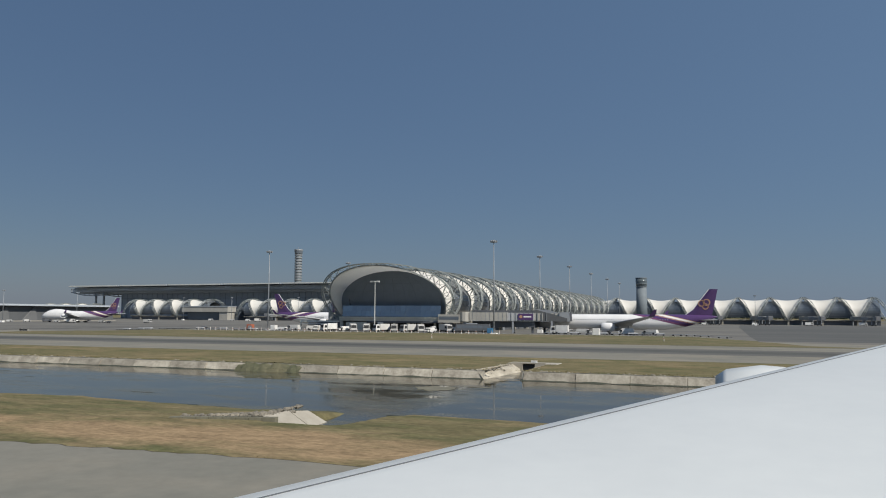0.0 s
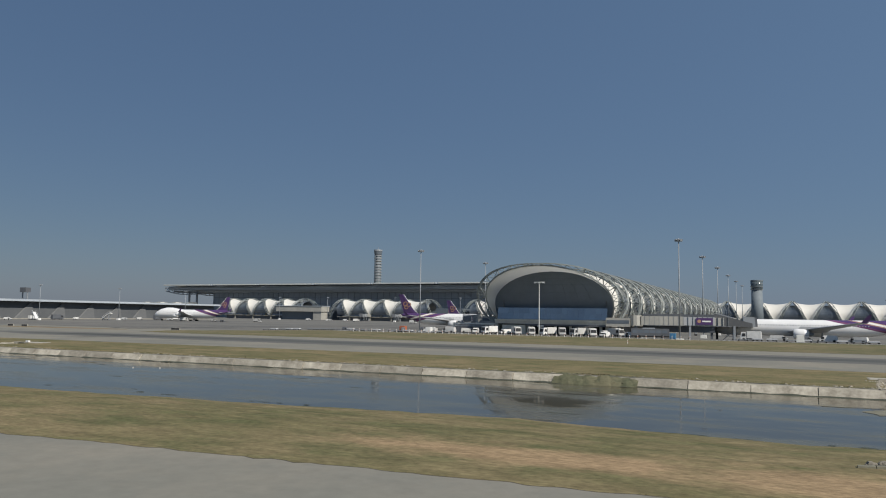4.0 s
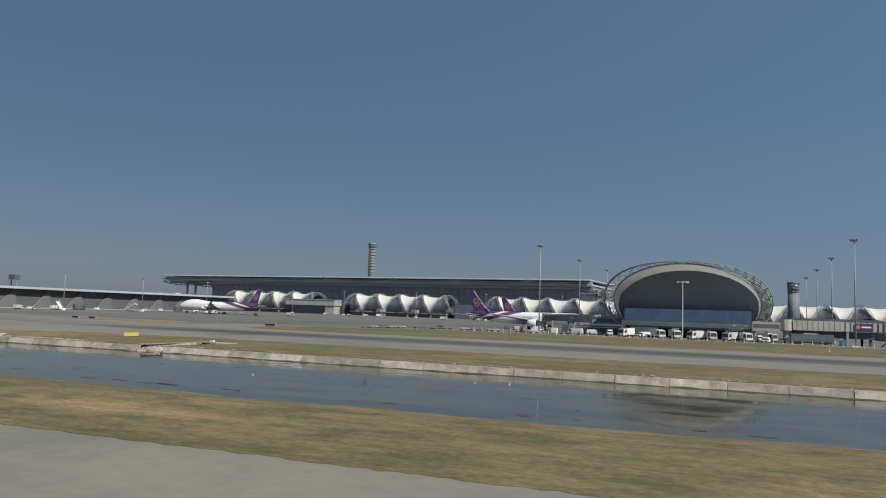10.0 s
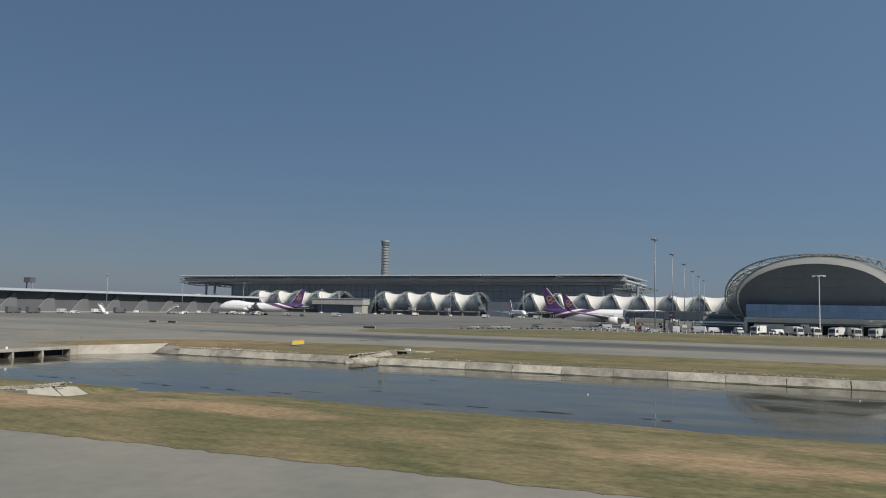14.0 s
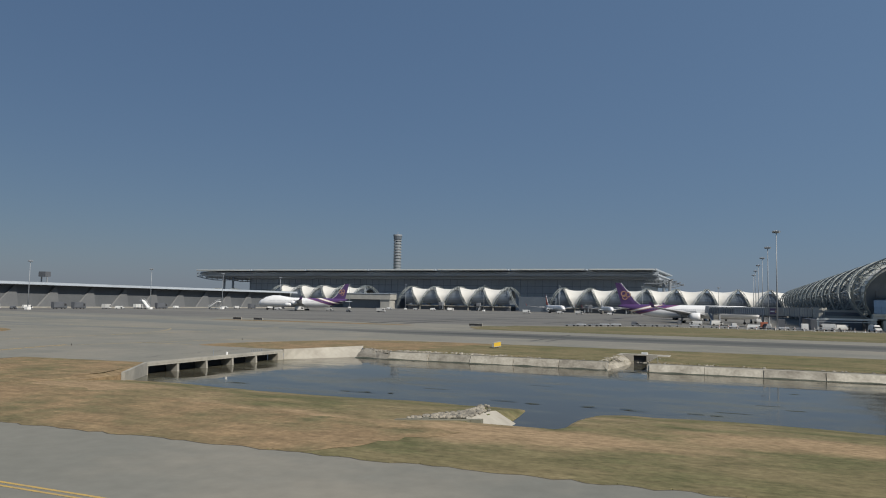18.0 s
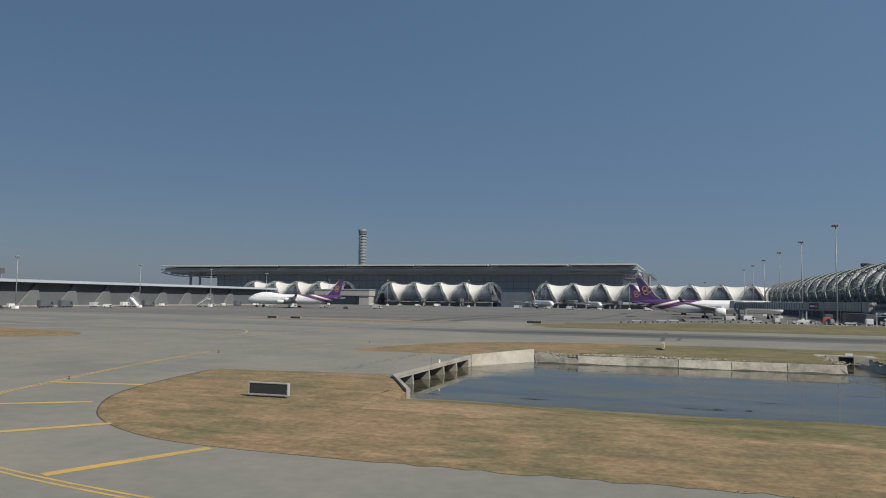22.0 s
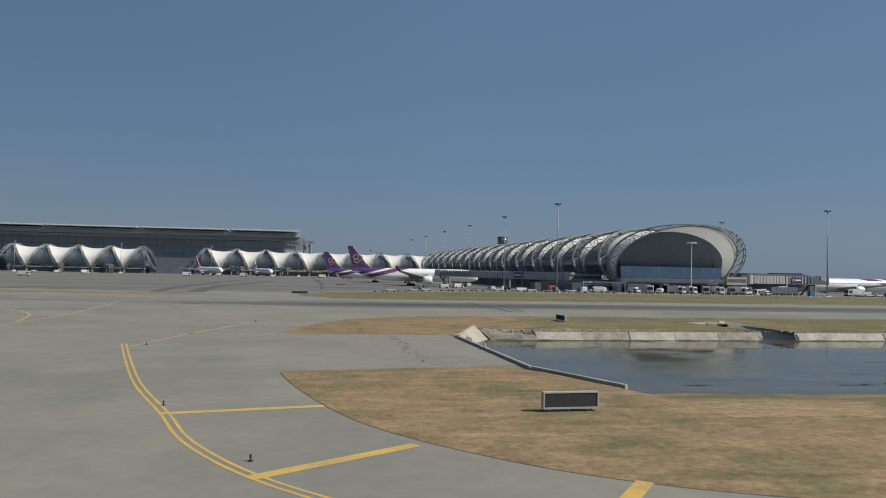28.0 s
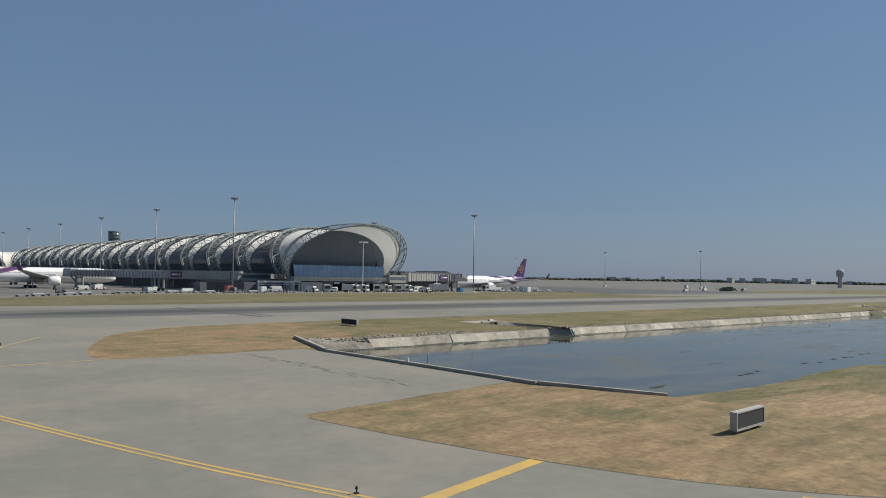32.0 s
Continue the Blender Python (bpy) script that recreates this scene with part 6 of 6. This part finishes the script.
boarding_bridge((-107, 455), (-66, 460))
for x in (-480, -440, -330, -290, -240, -200, -20, 20, 60, 100):
    boarding_bridge((x, 748), (x + 12, 712), 4.6, False)

# open frame and dark service block beside the glazed end
t = thing("portal_gate", "open steel portal frame in front of a dark service yard", "frame")
part("beam", MB().box(-167, 283.6, 4.3, -150, 284.4, 4.9).box(-167, 283.7, 3.6, -150, 284.3, 3.8), M_STEEL, t)
for x in (-166.7, -150.4):
    part("leg", MB().box(x - 0.2, 283.8, 0, x + 0.2, 284.2, 4.3), M_STEEL, t)
solid("service_building", MB().box(-168, 292, 0, -153, 330, 4.2), M_DSTEEL, "dark service building beside the concourse", "building")
t = thing("service_block", "dark grey flat-roofed service block with a sloping grey roof", "building")
part("block", MB().box(-96, 290, 3.0, -72, 312, 9.2), M_DSTEEL, t)
part("roof_slope", MB().add([(-72, 290, 9.6), (-60, 290, 6.4), (-60, 312, 6.4), (-72, 312, 9.6), (-72, 290, 5.2), (-60, 290, 5.2), (-60, 312, 5.2), (-72, 312, 5.2)], [(0, 1, 2, 3), (0, 4, 5, 1), (1, 5, 6, 2), (2, 6, 7, 3)]), M_PIER2, t)
for x, y in ((-95, 291), (-73, 291), (-95, 311), (-73, 311)):
    part("leg", MB().box(x - 0.4, y - 0.4, 0, x + 0.4, y + 0.4, 3.0), M_DSTEEL, t)


def mobile_stair(at):
    t = thing("passenger_stairs", "white mobile passenger stairs on wheels", "stairs truck", group="passenger stairs", at=at)
    part("chassis", MB().box(-4, -1.1, 0.5, 3, 1.1, 0.9), M_GSTEEL, t)
    part("flight", MB().add([(-4.2, -1.0, 0.9), (-4.2, 1.0, 0.9), (3.0, 1.0, 5.0), (3.0, -1.0, 5.0), (-4.2, -1.0, 1.5), (-4.2, 1.0, 1.5), (3.0, 1.0, 5.6), (3.0, -1.0, 5.6)], [(3, 2, 1, 0), (4, 5, 6, 7), (0, 1, 5, 4), (2, 3, 7, 6), (0, 4, 7, 3), (1, 2, 6, 5)]), M_WHITE, t)
    for s in (-1, 1):
        part("handrail", MB().beam((-4.2, s * 1.0, 2.3), (3.0, s * 1.0, 6.6), 0.08).beam((3, s, 6.6), (4.6, s, 6.6), 0.08), M_WHITE, t)
        part("prop", MB().beam((2.6, s * 0.8, 0.9), (2.6, s * 0.8, 4.9), 0.14), M_GSTEEL, t)
        for x in (-3, 2):
            part("wheel", MB().beam((x, s * 1.0 - 0.15, 0.42), (x, s * 1.0 + 0.15, 0.42), 0.42, 10), M_RUBBER, t)
    part("landing", MB().box(3.0, -1.0, 5.0, 4.6, 1.0, 5.5), M_WHITE, t)


def bush(at, n, w, h, seed):
    """Loose dark shrub mass on a few stems."""
    t = thing("bush", "low dark green shrubs on the far airfield", "bush", group="far shrubs", at=at)
    r = random.Random(seed)
    mb, st = MB(), MB()
    for i in range(n):
        x, y = r.gauss(0, w / 3), r.gauss(0, 1.5)
        stone(mb, x, y, r.uniform(0.3, 1.0) * h * math.exp(-(x / w) ** 2 * 3), r.uniform(0.25, 0.6), r)
    for i in range(6):
        x = r.uniform(-w / 3, w / 3)
        st.beam((x, 0, 0), (x + r.uniform(-.4, .4), 0, h * 0.6), 0.09, 5)
    part("foliage", mb, M_LEAF, t)
    part("stems", st, M_MUD, t)


bush(pose(215, 306, 0), 260, 7, 3.0, 1)
bush(pose(232, 318, 0), 200, 6, 2.4, 2)
bush(pose(196, 300, 0), 140, 5, 1.8, 3)
mobile_stair(pose(-516, 423, 0.04, 0, 0, 0))
mobile_stair(pose(-527, 372, 0.04, 0, 0, 160))

# ---- far distance ----
def tree_line():
    rnd = random.Random(8)
    mb = MB()
    for i in range(5200):
        a = rnd.uniform(-0.3, 2.9)
        d = rnd.uniform(2700, 4000)
        x, y = -290 + d * math.cos(a), 47 + d * math.sin(a)
        s = rnd.uniform(7, 12) * (0.7 + 0.6 * abs(noise.noise((a * 9, 2.2, 0))))
        stone(mb, x, y, s * 0.4, s, rnd)
    solid("distant_trees", mb, M_LEAF, "low line of distant trees in haze-greyed green beyond the airfield", "trees", kind="stuff")


tree_line()
rb = random.Random(3)
for i in range(26):
    a = rb.uniform(0.05, 0.62)
    d = rb.uniform(2500, 3300)
    w, h = rb.uniform(16, 60), rb.uniform(8, 19)
    b = thing("distant_building", "pale low building far beyond the airfield", "building", group="distant buildings", at=pose(-290 + d * math.cos(a), 47 + d * math.sin(a), 0, 0, 0, rb.uniform(0, 90)))
    part("block", MB().box(-w / 2, -8, 0, w / 2, 8, h), M_FAR, b)
    part("roof", MB().box(-w / 2 - 0.5, -8.5, h, w / 2 + 0.5, 8.5, h + 1.2), M_LOUVRE, b)
    for k in range(int(w / 8)):
        part("window", MB().box(-w / 2 + 3 + k * 8, -8.1, h * 0.4, -w / 2 + 7 + k * 8, -8.0, h * 0.7), M_GLASS, b)
t = thing("radar_tower", "distant pale tower with a round radar dome", "tower", at=pose(-292 + 0.9396 * 1150, 47 + 0.342 * 1150, 0))
part("shaft", MB().beam((0, 0, 0), (0, 0, 15), 3.0, 12, 2.6), M_FAR, t)
part("platform", MB().beam((0, 0, 15), (0, 0, 17), 4.6, 12, 5.2), M_FAR, t)
dome = MB()
dome.grid([[(5.2 * math.sin(p) * math.cos(q * math.pi / 8), 5.2 * math.sin(p) * math.sin(q * math.pi / 8), 20.5 - 5.2 * math.cos(p)) for q in range(16)] for p in [0.5 + i * 0.26 for i in range(11)]], True)
part("dome", dome, M_FAR, t, smooth=True)

# ---- wing of the filming aircraft at the start of its taxi run ----
def own_wing():
    t = thing("aircraft_wing", "pale grey airliner wing with dark panel seam and engine", "aircraft wing")
    A, B = Vector((-13.67, 28.6, 5.5)), Vector((-5.3, 41.3, 6.79))
    d = (B - A)
    out = []
    for q in [-0.35 + 0.15 * i for i in range(15)]:
        p = A + d * q
        c = 13.0 - 4.2 * q
        row = []
        for s, h in ((0.02, -0.42), (0.0, -0.2), (0.004, -0.08), (0.018, 0.0), (0.06, 0.07), (0.07, 0.076), (0.2, 0.12), (0.45, 0.08), (0.7, -0.02), (1.0, -0.35), (0.6, -0.62), (0.25, -0.72)):
            row.append((p.x + c * s, p.y, p.z + h * (1 - 0.25 * q)))
        out.append(row)
    part("wing_skin", MB().grid(out, True), M_WING, t, "pale grey wing skin", True)
    seam = MB()
    pts = []
    for q in [-0.35 + 0.15 * i for i in range(15)]:
        p = A + d * q
        c = 13.0 - 4.2 * q
        pts.append((p.x + c * 0.052, p.y, p.z + 0.062 * (1 - 0.25 * q)))
    seam.pipe(pts, 0.009)
    part("panel_seam", seam, M_DSTEEL, t, "dark slat seam")
    p = A + d * 0.93
    eng = MB()
    ring = lambda x, r: [(p.x - 2.95 + x, p.y + 0.4 + r * math.cos(2 * math.pi * k / 20), p.z - 1.97 + r * math.sin(2 * math.pi * k / 20)) for k in range(20)]
    eng.grid([ring(0.5, 1.1), ring(0.0, 1.25), ring(0.25, 1.42), ring(1.0, 1.53), ring(1.5, 1.5), ring(2.0, 1.3), ring(5.0, 1.0)], True)
    part("engine_nacelle", eng, M_WING, t, "pale grey engine nacelle", True)
    part("gear_strut", MB().beam((A.x + 8.5, A.y - 0.5, 0.8), (A.x + 8.5, A.y - 0.5, 5.0), 0.25, 8), M_GSTEEL, t)
    for s in (-0.5, 0.5):
        part("wheel", MB().beam((A.x + 8.5, A.y - 0.5 + s - 0.2, 0.62), (A.x + 8.5, A.y - 0.5 + s + 0.2, 0.62), 0.6, 14), M_RUBBER, t)


own_wing()
